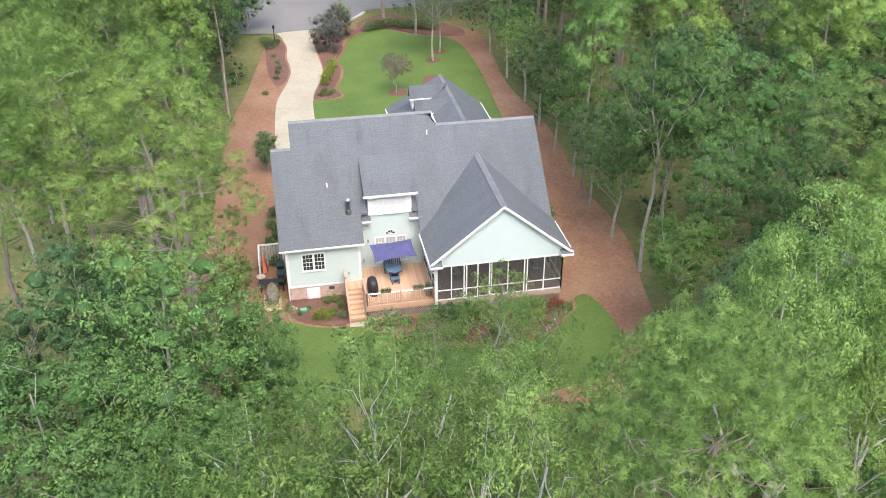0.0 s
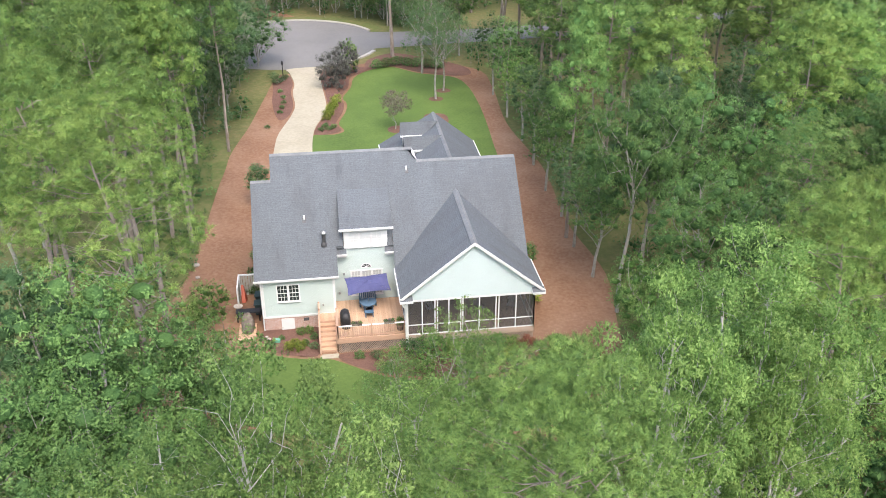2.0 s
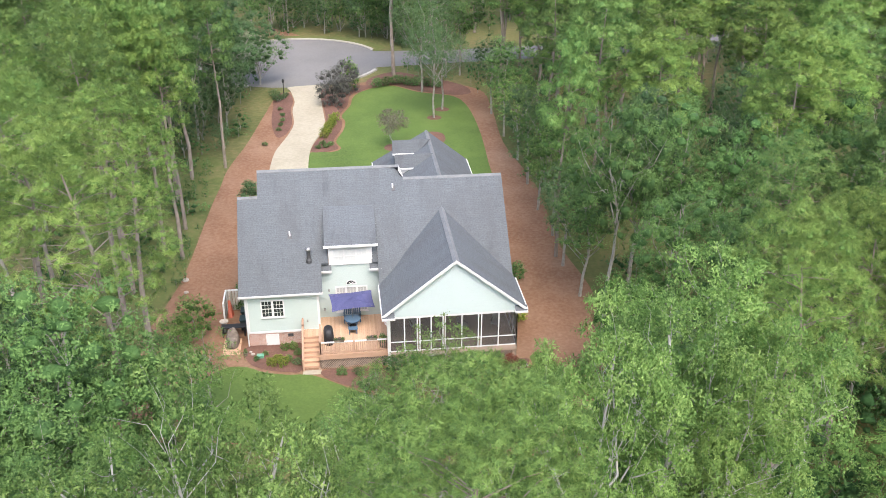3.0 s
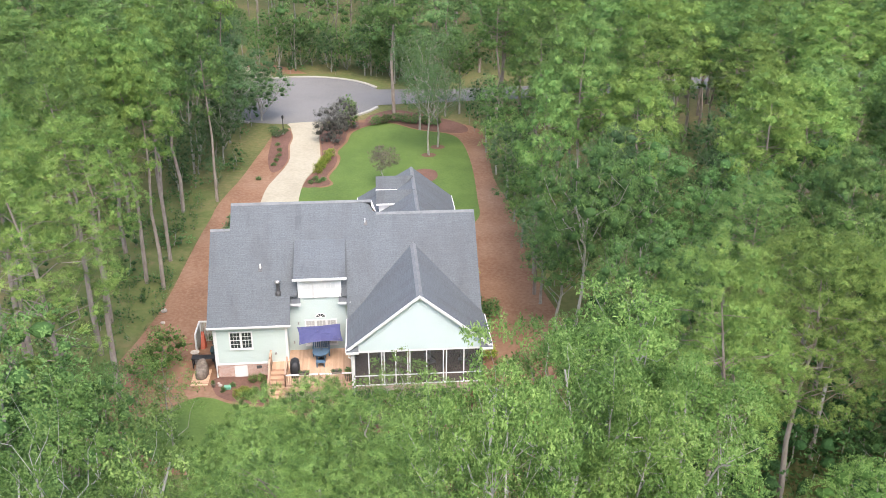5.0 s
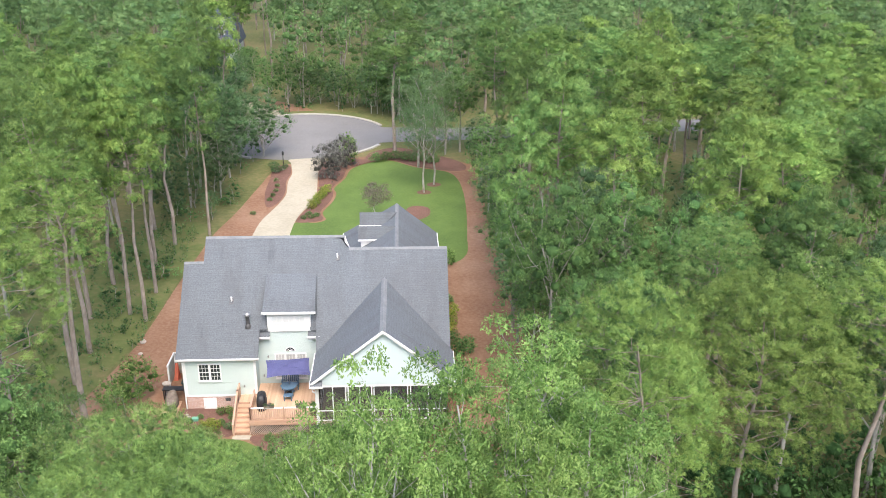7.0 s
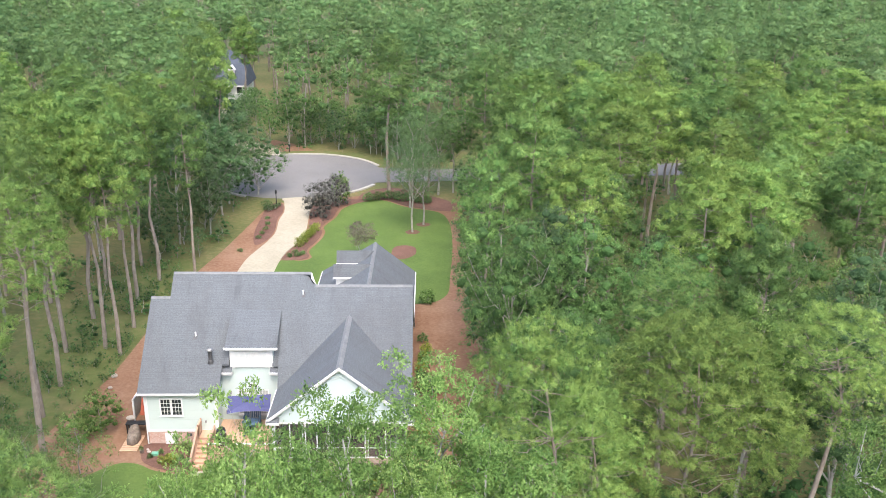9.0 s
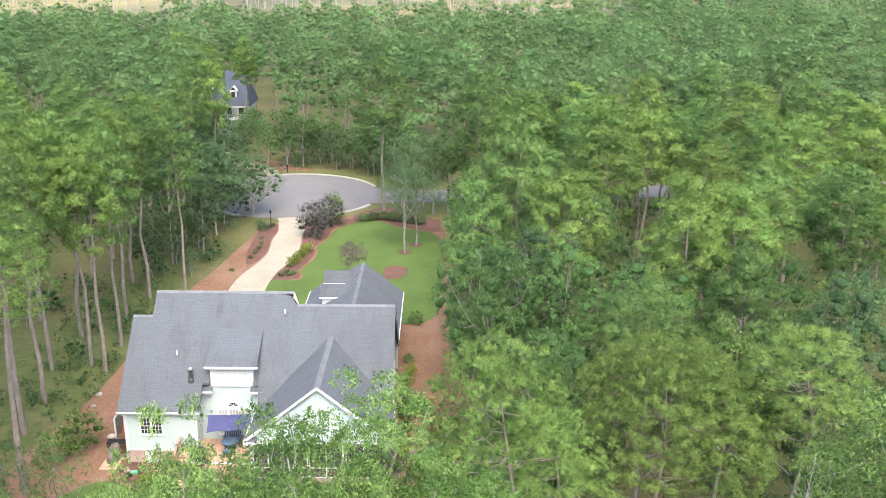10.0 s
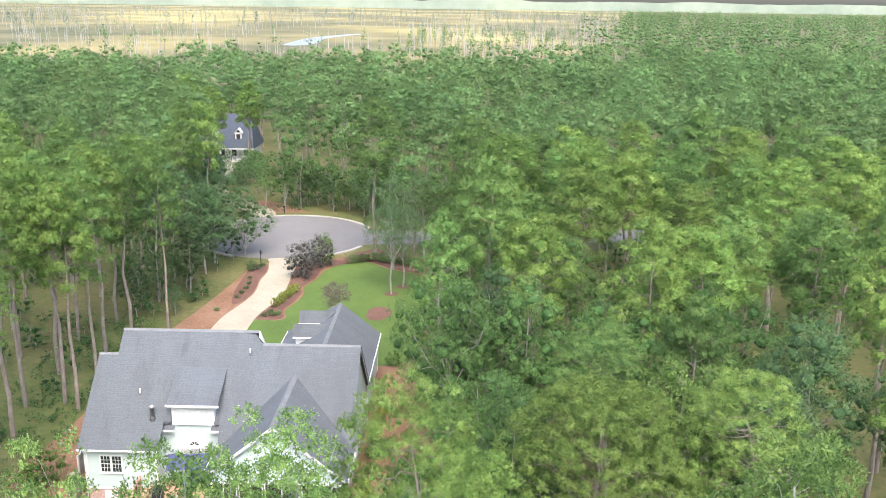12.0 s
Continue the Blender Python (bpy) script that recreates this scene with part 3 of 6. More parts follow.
edge((-0.04, -0.03, 4.36), (5.93, -0.03, 4.37), 0.1, 0.11)
edge((0.04, 0.0, 4.2), (0.04, 5.5, left_z(5.5) - 0.26))
edge((1.5, 5.5, left_z(5.5) - 0.26), (1.5, 7.0, left_z(7) - 0.26))
part("fascia", bar((12.02, 7.05, left_z(7) - 0.14), (12.02, 8.6, left_z(5.4) - 0.09), 0.05, 0.1), WHITE, house)
edge((19.8, 0.7, right_z(0.7) - 0.26), (19.8, 6.8, right_z(6.8) - 0.26))
edge((19.8, 6.8, right_z(6.8) - 0.26), (19.8, 13.6, 3.5))
part("soffit", box(0.0, 5.9, 0.0, 0.36, 4.22, 4.27), WHITE, house)

# rear dormer over the two-storey bay
part("dormer_wall", slab([(6.45, 1.85, 5.6), (6.45, 1.85, 7.2), (6.45, 4.7, 8.8), (6.45, 4.7, 6.8)], 3.15, None, (1, 0, 0)), SIDING, house)
part("dormer_panel", box(6.45, 9.6, 1.81, 1.849, 5.6, 7.2), WHITE, house, "white panelled front of the dormer")
bm = slab([(6.2, 1.5, 7.36), (9.95, 1.5, 7.36), (9.95, 4.72, 8.98), (6.2, 4.72, 8.98)], 0.13)
part("dormer_roof", bm, SHINGLE, house, "brownish grey shingled shed dormer roof")
edge((6.12, 1.47, 7.27), (10.03, 1.47, 7.27), 0.1, 0.15)
part("dormer_soffit", box(6.25, 9.9, 1.5, 1.84, 7.12, 7.17), WHITE, house)
for x0, x1 in ((6.45, 6.6), (9.45, 9.6)):
    part("corner_board", box(x0, x1, 1.79, 1.815, 5.45, 7.15), WHITE, house)
# cornice returns beside the dormer
for x0, x1 in ((5.75, 6.6), (9.38, 10.22)):
    part("cornice_return", slab([(x0, 1.35, 5.42), (x1, 1.35, 5.42), (x1, 1.86, 5.68), (x0, 1.86, 5.68)], 0.06), SHINGLE, house)
    part("cornice_board", box(x0 - 0.04, x1 + 0.04, 1.3, 1.36, 5.28, 5.42), WHITE, house)
    part("cornice_board", box(x0 + 0.1, x1 - 0.02, 1.5, 1.86, 5.08, 5.2), WHITE, house)


def window(x0, x1, z0, z1, y, cols, rows, pane=GLASS, casing=0.09, mid=True, axis="y"):
    """A cased sash window with its glass, bars and sill on a wall that faces -y (or +x)."""
    def put(a0, a1, d0, d1, b0, b1, bm=None):
        return box(a0, a1, y + d0, y + d1, b0, b1, bm) if axis == "y" else box(y - d1, y - d0, a0, a1, b0, b1, bm)
    bm = put(x0 - casing, x0, -0.05, 0.02, z0 - casing, z1 + casing)
    put(x1, x1 + casing, -0.05, 0.02, z0 - casing, z1 + casing, bm)
    put(x0, x1, -0.05, 0.02, z1, z1 + casing, bm)
    put(x0, x1, -0.05, 0.02, z0 - casing, z0, bm)
    fr = part("window", bm, WHITE, house, "white cased window")
    part("pane", put(x0, x1, -0.012, 0.005, z0, z1), pane, fr)
    bm = bmesh.new()
    for k in range(1, cols):
        x = x0 + (x1 - x0) * k / cols
        put(x - 0.012, x + 0.012, -0.026, -0.013, z0, z1, bm)
    for k in range(1, rows):
        z = z0 + (z1 - z0) * k / rows
        w = 0.025 if mid and k == rows // 2 else 0.012
        put(x0, x1, -0.028, -0.0125, z - w, z + w, bm)
    if bm.verts:
        part("glazing_bar", bm, WHITE, fr)
    else:
        bm.free()
    part("sill", put(x0 - 0.12, x1 + 0.12, -0.09, -0.05, z0 - casing - 0.05, z0 - casing), WHITE, fr)
    return fr


window(1.53, 2.2, 2.5, 3.76, 0.35, 3, 4)
window(2.36, 3.02, 2.5, 3.76, 0.35, 3, 4)
for x0, x1 in ((6.9, 7.52), (7.68, 8.32), (8.48, 9.08)):
    window(x0, x1, 1.75 if x0 < 7 or x0 > 8 else 1.3, 3.7, 1.85, 3, 5, BLIND)
for x0, x1 in ((6.82, 7.5), (7.62, 8.38), (8.5, 9.15)):
    window(x0, x1, 5.78, 6.85, 1.81, 2, 2, FROSTED, 0.07)
# fan light over the middle window
bm = bmesh.new()
arcs = [(7.99 + 0.36 * math.cos(a), 1.835, 3.98 + 0.32 * math.sin(a)) for a in np.linspace(0, math.pi, 13)]
slab(arcs, 0.03, bm, (0, 1, 0))
fan = part("fan_light", bm, GLASS, house, "half-round fan light with white spokes")
bm = bmesh.new()
for a in np.linspace(0.0, math.pi, 5):
    bar((7.99, 1.82, 3.98), (7.99 + 0.37 * math.cos(a), 1.82, 3.98 + 0.33 * math.sin(a)), 0.03, 0.03, bm)
for p, q in zip(arcs, arcs[1:]):
    bar((p[0], 1.82, p[2]), (q[0], 1.82, q[2]), 0.03, 0.05, bm)
part("spokes", bm, WHITE, fan)
hatch = part("crawl_door", box(1.62, 2.55, 0.3, 0.36, 0.08, 1.0), WHITE, house, "white crawl-space door in the brick")
part("hinge", box(1.64, 1.7, 0.29, 0.3, 0.2, 0.28), METAL, hatch)
part("foundation_vent", box(3.22, 3.6, 0.33, 0.38, 0.7, 0.93), PIPE, house, "dark vent grille in the brick")
for x, z in ((6.35, 3.55), (5.95, 1.95), (4.7, 1.95)):
    lamp = part("wall_lamp" if z > 3 else "wall_outlet", box(x - 0.06, x + 0.06, (1.72 if x > 5.6 else 0.25), (1.86 if x > 5.6 else 0.36), z - 0.09, z + 0.09, None, 0.02), METAL, house)
# plumbing vents and flue on the roof
for x, y, base in ((3.73, 3.2, left_z(3.2)), (11.45, 5.9, 9.78)):
    v = part("roof_vent", tube([(x, y, base - 0.1), (x, y, base + 0.32)], [0.06, 0.06], 8), WHITE, house, "short pale plumbing vent")
    part("flashing", slab([(x - 0.15, y - 0.2, base - LS * 0.2 + 0.02), (x + 0.15, y - 0.2, base - LS * 0.2 + 0.02), (x + 0.15, y + 0.1, base + LS * 0.1 + 0.02), (x - 0.15, y + 0.1, base + LS * 0.1 + 0.02)], 0.02), PIPE, v)
fx, fy, fz = 5.05, 1.75, left_z(1.75)
flue = part("flue", tube([(fx, fy, fz - 0.2), (fx, fy, fz + 0.85)], [0.14, 0.14], 12), PIPE, house, "dark metal chimney flue with cap")
part("storm_collar", lathe([(0.24, -0.12), (0.2, 0.1), (0.15, 0.2)], (fx, fy, fz)), PIPE, flue)
part("cap", lathe([(0.16, 0.85), (0.22, 0.88), (0.22, 0.98), (0.1, 1.08)], (fx, fy, fz)), METAL, flue, "pale metal flue cap")

# screened porch
PX0, PX1, PY = 10.4, 19.42, -3.5
RX, RZ = 15.02, 8.42
bm = slab([(9.97, -3.78, 4.38), (RX, -3.78, RZ), (RX, 4.94, RZ), (9.97, 0.67, 4.38)], 0.15)
slab([(RX, -3.78, RZ), (20.0, -3.78, 4.38), (20.0, 0.67, 4.38), (RX, 4.94, RZ)], 0.15, bm)
part("porch_roof", bm, SHINGLE, house, "grey shingled porch gable roof with dark stains")
bm = slab([(RX - 0.22, -3.8, RZ - 0.11), (RX, -3.8, RZ + 0.06), (RX, 4.94, RZ + 0.06), (RX - 0.22, 4.75, RZ - 0.11)], 0.03)
slab([(RX, -3.8, RZ + 0.06), (RX + 0.22, -3.8, RZ - 0.11), (RX + 0.22, 4.75, RZ - 0.11), (RX, 4.94, RZ + 0.06)], 0.03, bm)
part("ridge_cap", bm, RIDGE, house, "paler capping shingles along the ridge")
part("porch_gable", slab([(10.25, PY, 4.08), (19.75, PY, 4.08), (19.75, PY, 4.3), (RX, PY, 8.15), (10.25, PY, 4.3)], 0.12, None, (0, 1, 0)), GABLE_SIDING, house, "pale siding in the porch gable")
for x, s in ((9.95, -1), (20.02, 1)):
    part("rake_board", slab([(x, -3.8, 4.40), (RX, -3.8, RZ + 0.03), (RX, -3.8, RZ - 0.19), (x - s * 0.02, -3.8, 4.2)], 0.05, None, (0, 1, 0)), WHITE, house)
    part("rake_soffit", slab([(x, -3.75, 4.16), (RX, -3.75, RZ - 0.24), (RX, -3.5, RZ - 0.24), (x, -3.5, 4.16)], 0.03), WHITE, house)
    x0, x1 = (x, x + 0.85) if s < 0 else (x - 0.85, x)
    part("cornice_return", slab([(x0, -3.9, 4.28), (x1, -3.9, 4.28), (x1, -3.49, 4.52), (x0, -3.49, 4.52)], 0.06), SHINGLE, house)
    part("cornice_board", box(x0 - 0.03, x1 + 0.03, -3.95, -3.55, 4.12, 4.28), WHITE, house)
    edge((x, -3.8, 4.3), (x, 0.67, 4.3), 0.1, 0.14)
part("porch_header", box(PX0, PX1, PY - 0.02, PY + 0.1, 3.98, 4.12), WHITE, house)
part("porch_ceiling", box(PX0, PX1, PY, 1.95, 4.1, 4.14), WHITE, house)
part("porch_floor", box(PX0, PX1, PY, 1.9, 1.12, 1.25), LATTICE, house, "grey-brown porch floor")
part("porch_rim", box(PX0, PX1 + 0.02, PY - 0.04, PY, 0.88, 1.3), LATTICE, house, "weathered wooden rim board")
part("porch_rim", box(PX1, PX1 + 0.04, PY, 1.9, 0.88, 1.3), LATTICE, house, "weathered wooden rim board")


def frame_run(p, q, stops, doubles=(), z0=1.3, z1=4.0, rail=2.1):
    """Screen panels between two plan points: posts at the given fractions, a rail, and the mesh."""
    p, q = Vector(p), Vector(q)
    for k, s in enumerate(stops):
        c = p.lerp(q, s)
        w = 0.08
        part("post", bar((c.x, c.y, z0 - 0.1), (c.x, c.y, z1), w, w), WHITE, house)
    for s0, s1 in zip(stops, stops[1:]):
        a, b = p.lerp(q, s0), p.lerp(q, s1)
        part("rail", bar((a.x, a.y, rail), (b.x, b.y, rail), 0.06, 0.07), WHITE, house)
        part("rail", bar((a.x, a.y, z0 + 0.03), (b.x, b.y, z0 + 0.03), 0.06, 0.09), WHITE, house)
        if s1 - s0 > 0.03:
            d = (b - a).normalized()
            n = Vector((-d.y, d.x, 0)) * 0.004
            part("screen", slab([(a.x, a.y, z0), (b.x, b.y, z0), (b.x, b.y, z1), (a.x, a.y, z1)], 0.004, None, n.normalized()), SCREEN, house, "dark insect screen")


L = PX1 - PX0
frame_run((PX0, PY, 0), (PX1, PY, 0), [(x - PX0) / L for x in (10.44, 11.47, 12.36, 12.54, 13.33, 14.16, 14.32, 15.48, 16.65, 16.86, 18.08, 19.38)])
frame_run((PX1 - 0.04, PY, 0), (PX1 - 0.04, 1.9, 0), [0.0, 0.25, 0.5, 0.75, 0.99])
frame_run((PX0 + 0.04, PY, 0), (PX0 + 0.04, 1.9, 0), [0.0, 0.35, 0.65, 0.99])
part("porch_post", box(10.36, 10.5, PY - 0.06, PY + 0.1, 0.0, 4.05), WHITE, house)
part("downspout", tube([(10.12, PY - 0.42, 4.05), (10.12, PY - 0.4, 3.9), (10.3, PY - 0.16, 3.62), (10.32, PY - 0.14, 3.4), (10.32, PY - 0.14, 0.15)], [0.045] * 5, 8), WHITE, house, "white gutter downspout at the porch corner")
spout = part("downspout", tube([(9.95, -3.7, 4.25), (10.05, -3.62, 4.0), (10.3, -3.6, 3.85), (10.34, -3.6, 0.1)], [0.055] * 4, 8), WHITE, house)
part("downspout", tube([(0.1, 0.1, 4.3), (0.36, 0.3, 4.0), (0.36, 0.3, 0.1)], [0.05] * 3, 8), WHITE, house)
for x0, x1 in ((11.4, 12.4), (16.0, 17.6)):
    window(x0, x1, 2.0, 3.6, 1.95, 2, 2)
window(13.6, 14.5, 1.35, 3.4, 1.95, 1, 2)


def lattice(p, q, z0, z1, parent):
    """Crossed strips in a frame between two plan points."""
    p, q = Vector(p), Vector(q)
    n, h = (q - p).length, z1 - z0
    d = (q - p) / n
    bm = bmesh.new()
    k = -h
    while k < n:
        for s in (1, -1):
            a, b = (k, k + h) if s > 0 else (k + h, k)
            za, zb = z0, z1
            lo, hi = max(min(a, b), 0), min(max(a, b), n)
            if hi - lo > 0.02:
                fa, fb = (lo - a) / (b - a), (hi - a) / (b - a)
                pa, pb = p + d * lo, p + d * hi
                bar((pa.x, pa.y, za + (zb - za) * fa), (pb.x, pb.y, za + (zb - za) * fb), 0.012, 0.035, bm)
        k += 0.15
    part("lattice", bm, LATTICE, parent, "crossed wooden lattice skirting")


lattice((PX0, PY + 0.02, 0), (PX1, PY + 0.02, 0), 0.05, 0.88, house)
lattice((PX1 - 0.02, PY, 0), (PX1 - 0.02, 1.9, 0), 0.05, 0.88, house)
# added dark sheet behind the lattice, standing in for shade under the porch
part("skirt_backing", box(PX0 + 0.3, PX1 - 0.3, PY + 0.4, PY + 0.45, 0, 0.88), PIPE, house, "dark sheet standing in for the shade under the porch")

# front wing with its two small gabled dormers
AX, AZ = 15.9, 7.5
bm = slab([(10.7, 13.0, 4.5), (AX, 13.0, AZ), (AX, 24.6, AZ), (10.7, 24.6, 4.5)], 0.15)
slab([(AX, 8.9, AZ), (19.75, 12.6, 4.45), (19.75, 24.6, 4.45), (AX, 24.6, AZ)], 0.15, bm)
slab([(10.7, 12.5, 4.5), (AX, 8.9, AZ), (AX, 13.0, AZ), (10.7, 13.0, 4.5)], 0.15, bm)
part("front_roof", bm, SHINGLE, house, "grey shingled roof of the front wing")
bm = slab([(AX - 0.17, 8.9, AZ - 0.06), (AX, 8.9, AZ + 0.04), (AX, 24.62, AZ + 0.04), (AX - 0.17, 24.62, AZ - 0.06)], 0.03)
slab([(AX, 8.9, AZ + 0.04), (AX + 0.17, 8.9, AZ - 0.1), (AX + 0.17, 24.62, AZ - 0.1), (AX, 24.62, AZ + 0.04)], 0.03, bm)
part("ridge_cap", bm, RIDGE, house, "paler capping shingles along the ridge")
bm = box(11.0, 19.4, 13.3, 24.3, 0.3, 4.4)
part("front_wing_wall", bm, SIDING, house)
part("front_gable", slab([(11.0, 24.3, 4.3), (19.4, 24.3, 4.3), (AX, 24.3, 7.2)], 0.2, None, (0, -1, 0)), SIDING, house)
edge((19.78, 12.6, 4.37), (19.78, 24.6, 4.37), 0.1, 0.14)
edge((10.67, 14.0, 4.4), (10.67, 24.6, 4.4), 0.1, 0.14)
part("downspout", tube([(19.75, 24.4, 4.3), (19.5, 24.35, 4.0), (19.45, 24.35, 0.6)], [0.05] * 3, 8), WHITE, house)
part("downspout", tube([(19.8, 12.8, 4.3), (19.65, 12.9, 4.0), (19.6, 12.9, 0.4)], [0.05] * 3, 8), WHITE, house)
for yc, rz in ((21.5, 7.75), (18.4, 7.55)):
    lo = rz - 1.1
    part("small_dormer_wall", box(12.65, 15.2, yc - 0.42, yc + 0.42, 5.2, lo + 0.1), WHITE, house, "white side of a small dormer")
    part("small_dormer_face", slab([(12.65, yc - 0.42, lo + 0.1), (12.65, yc + 0.42, lo + 0.1), (12.65, yc, rz - 0.1)], 0.1, None, (1, 0, 0)), WHITE, house)
    bm = slab([(12.45, yc - 0.55, lo), (12.45, yc, rz), (AX, yc, rz), (14.6, yc - 0.55, lo)], 0.1)
    slab([(12.45, yc, rz), (12.45, yc + 0.55, lo), (14.6, yc + 0.55, lo), (AX, yc, rz)], 0.1, bm)
    part("small_dormer_roof", bm, SHINGLE, house, "shingled gable of a small dormer")
    edge((12.42, yc - 0.58, lo - 0.06), (14.5, yc - 0.58, lo - 0.06), 0.08, 0.15)
# east side windows, unit and meter
for y0, y1 in ((4.2, 5.0), (6.6, 7.4), (9.6, 10.6)):
    window(y0, y1, 2.0, 3.6, 19.55, 2, 2, GLASS, 0.09, True, "x")
part("meter_box", box(19.56, 19.72, 12.0, 12.4, 1.4, 2.2, None, 0.02), METAL, house)

# ---- deck and stairs ----
deck = thing("deck", (8, -0.7, 0), "cedar deck with railing and lattice skirt behind the house", "deck")
DZ = 1.25
x = 5.56
while x < 10.3:
    part("board", box(x, x + 0.136, -3.2, 1.84, DZ - 0.035, DZ), DECK, deck)
    x += 0.143
x = 4.42
while x < 5.5:
    part("board", box(x, x + 0.136, -0.75, 0.3, DZ - 0.035, DZ), DECK, deck)
    x += 0.143
part("rim_joist", box(5.52, 10.36, -3.26, -3.2, 0.86, DZ + 0.01), RAILWOOD, deck)
part("rim_joist", box(5.5, 5.555, -3.2, 0.3, 0.9, DZ + 0.01), RAILWOOD, deck)
lattice((5.6, -3.18, 0), (10.36, -3.18, 0), 0.05, 0.86, deck)
lattice((5.52, -3.2, 0), (5.52, 0.2, 0), 0.05, 0.88, deck)
# the same below the deck: a dark sheet in place of shade
part("skirt_backing", box(5.8, 10.3, -2.9, -2.86, 0, 0.86), PIPE, deck, "dark sheet standing in for the shade under the deck")
for k in range(7):
    z = DZ - 0.178 * (k + 1)
    y = -0.75 - 0.36 * k
    part("tread", box(4.36, 5.5, y - 0.38, y - 0.0, z - 0.04, z), DECK, deck)
    part("riser", box(4.4, 5.46, y - 0.02, y, z, z + 0.14), RAILWOOD, deck)
for xx in (4.38, 5.47):
    part("stringer", slab([(xx - 0.02, -0.7, DZ - 0.02), (xx - 0.02, -3.3, 0.02), (xx - 0.02, -3.0, -0.05), (xx - 0.02, -0.7, 0.8)], 0.045, None, (1, 0, 0)), RAILWOOD, deck)
part("landing_pad", box(4.3, 5.6, -3.75, -3.25, -0.05, 0.06), CONCRETE, deck, "small concrete pad at the stair foot")


def railing(p, q, z0, z1, posts, cap=WHITE, h=0.95):
    p, q = Vector((*p, z0)), Vector((*q, z1))
    n = (q - p).length
    for s in posts:
        c = p.lerp(q, s)
        part("post", box(c.x - 0.05, c.x + 0.05, c.y - 0.05, c.y + 0.05, c.z - 0.3, c.z + h + 0.08), RAILWOOD, deck)
    for s0, s1 in zip(posts, posts[1:]):
        a, b = p.lerp(q, s0), p.lerp(q, s1)
        d = (b - a).normalized() * 0.06
        part("handrail", bar(a + d + Vector((0, 0, h)), b - d + Vector((0, 0, h)), 0.14, 0.045), cap, deck)
        part("bottom_rail", bar(a + Vector((0, 0, 0.12)), b + Vector((0, 0, 0.12)), 0.04, 0.08), RAILWOOD, deck)
        m = int((b - a).length / 0.14)
        for k in range(1, m):
            c = a.lerp(b, k / m)
            part("baluster", bar(c + Vector((0, 0, 0.1)), c + Vector((0, 0, h - 0.02)), 0.036, 0.036), RAILWOOD, deck)


railing((5.62, -3.16), (10.3, -3.16), DZ, DZ, (0, 0.5, 1))
railing((5.6, -3.16), (5.6, -0.8), DZ, DZ, (0, 1), RAILWOOD)
railing((4.36, 0.2), (4.36, -0.75), DZ, DZ, (0, 1), RAILWOOD)
railing((4.36, -0.75), (4.36, -3.3), DZ, -0.02, (0, 1), RAILWOOD)

# ---- things on the deck and in the yard ----
def umbrella(at):
    t = thing("patio_umbrella", at, "tilted rectangular blue canvas patio umbrella over the table", "umbrella")
    x, y, z = at
    part("pole", tube([(x, y, z + 0.4), (x, y + 0.02, z + 2.3)], [0.025, 0.022], 8), METAL, t)
    part("base", lathe([(0.25, 0), (0.25, 0.06), (0.06, 0.12), (0.04, 0.4)], (x, y, z)), BLACK, t)
    c = Vector((x, y - 0.1, z + 2.3))
    tilt = Matrix.Rotation(radians(8), 4, "Z") @ Matrix.Rotation(radians(24), 4, "X") @ Matrix.Rotation(radians(2), 4, "Y")
    bm = bmesh.new()
    n = 8
    rows = []
    for j in range(n + 1):
        row = []
        for i in range(n + 1):
            u, v = 2 * i / n - 1, 2 * j / n - 1
            m = max(abs(u), abs(v))
            sag = -0.30 * m + 0.05 * (1 - m) - 0.05 * (u * u * v * v) + 0.03 * abs(math.sin(math.pi * u)) * m
            p = tilt @ Vector((u * 1.58 * (1 - 0.05 * (1 - v * v)), v * 0.8 * (1 - 0.13 * (1 - u * u)), sag + 0.2))
            row.append(bm.verts.new(c + p))
        rows.append(row)
    for j in range(n):
        for i in range(n):
            bm.faces.new((rows[j][i], rows[j][i + 1], rows[j + 1][i + 1], rows[j + 1][i]))
    bmesh.ops.solidify(bm, geom=bm.faces[:], thickness=0.012)
    canopy = part("canopy", bm, BLUE_CLOTH, t)
    bm = bmesh.new()
    for u, v in ((-1, -1), (1, -1), (-1, 1), (1, 1), (0, -1), (0, 1)):
        bar(c + tilt @ Vector((0, 0, 0.2)), c + tilt @ Vector((u * 1.53, v * 0.73, -0.13 if u else -0.12)), 0.02, 0.02, bm)
    part("rib", bm, METAL, t)
    part("finial", lathe([(0.02, 0), (0.04, 0.05), (0.01, 0.1)], c + tilt @ Vector((0, 0, 0.24)), 8), BLUE_CLOTH, t)
    return t


umbrella((7.98, 0.35, DZ))


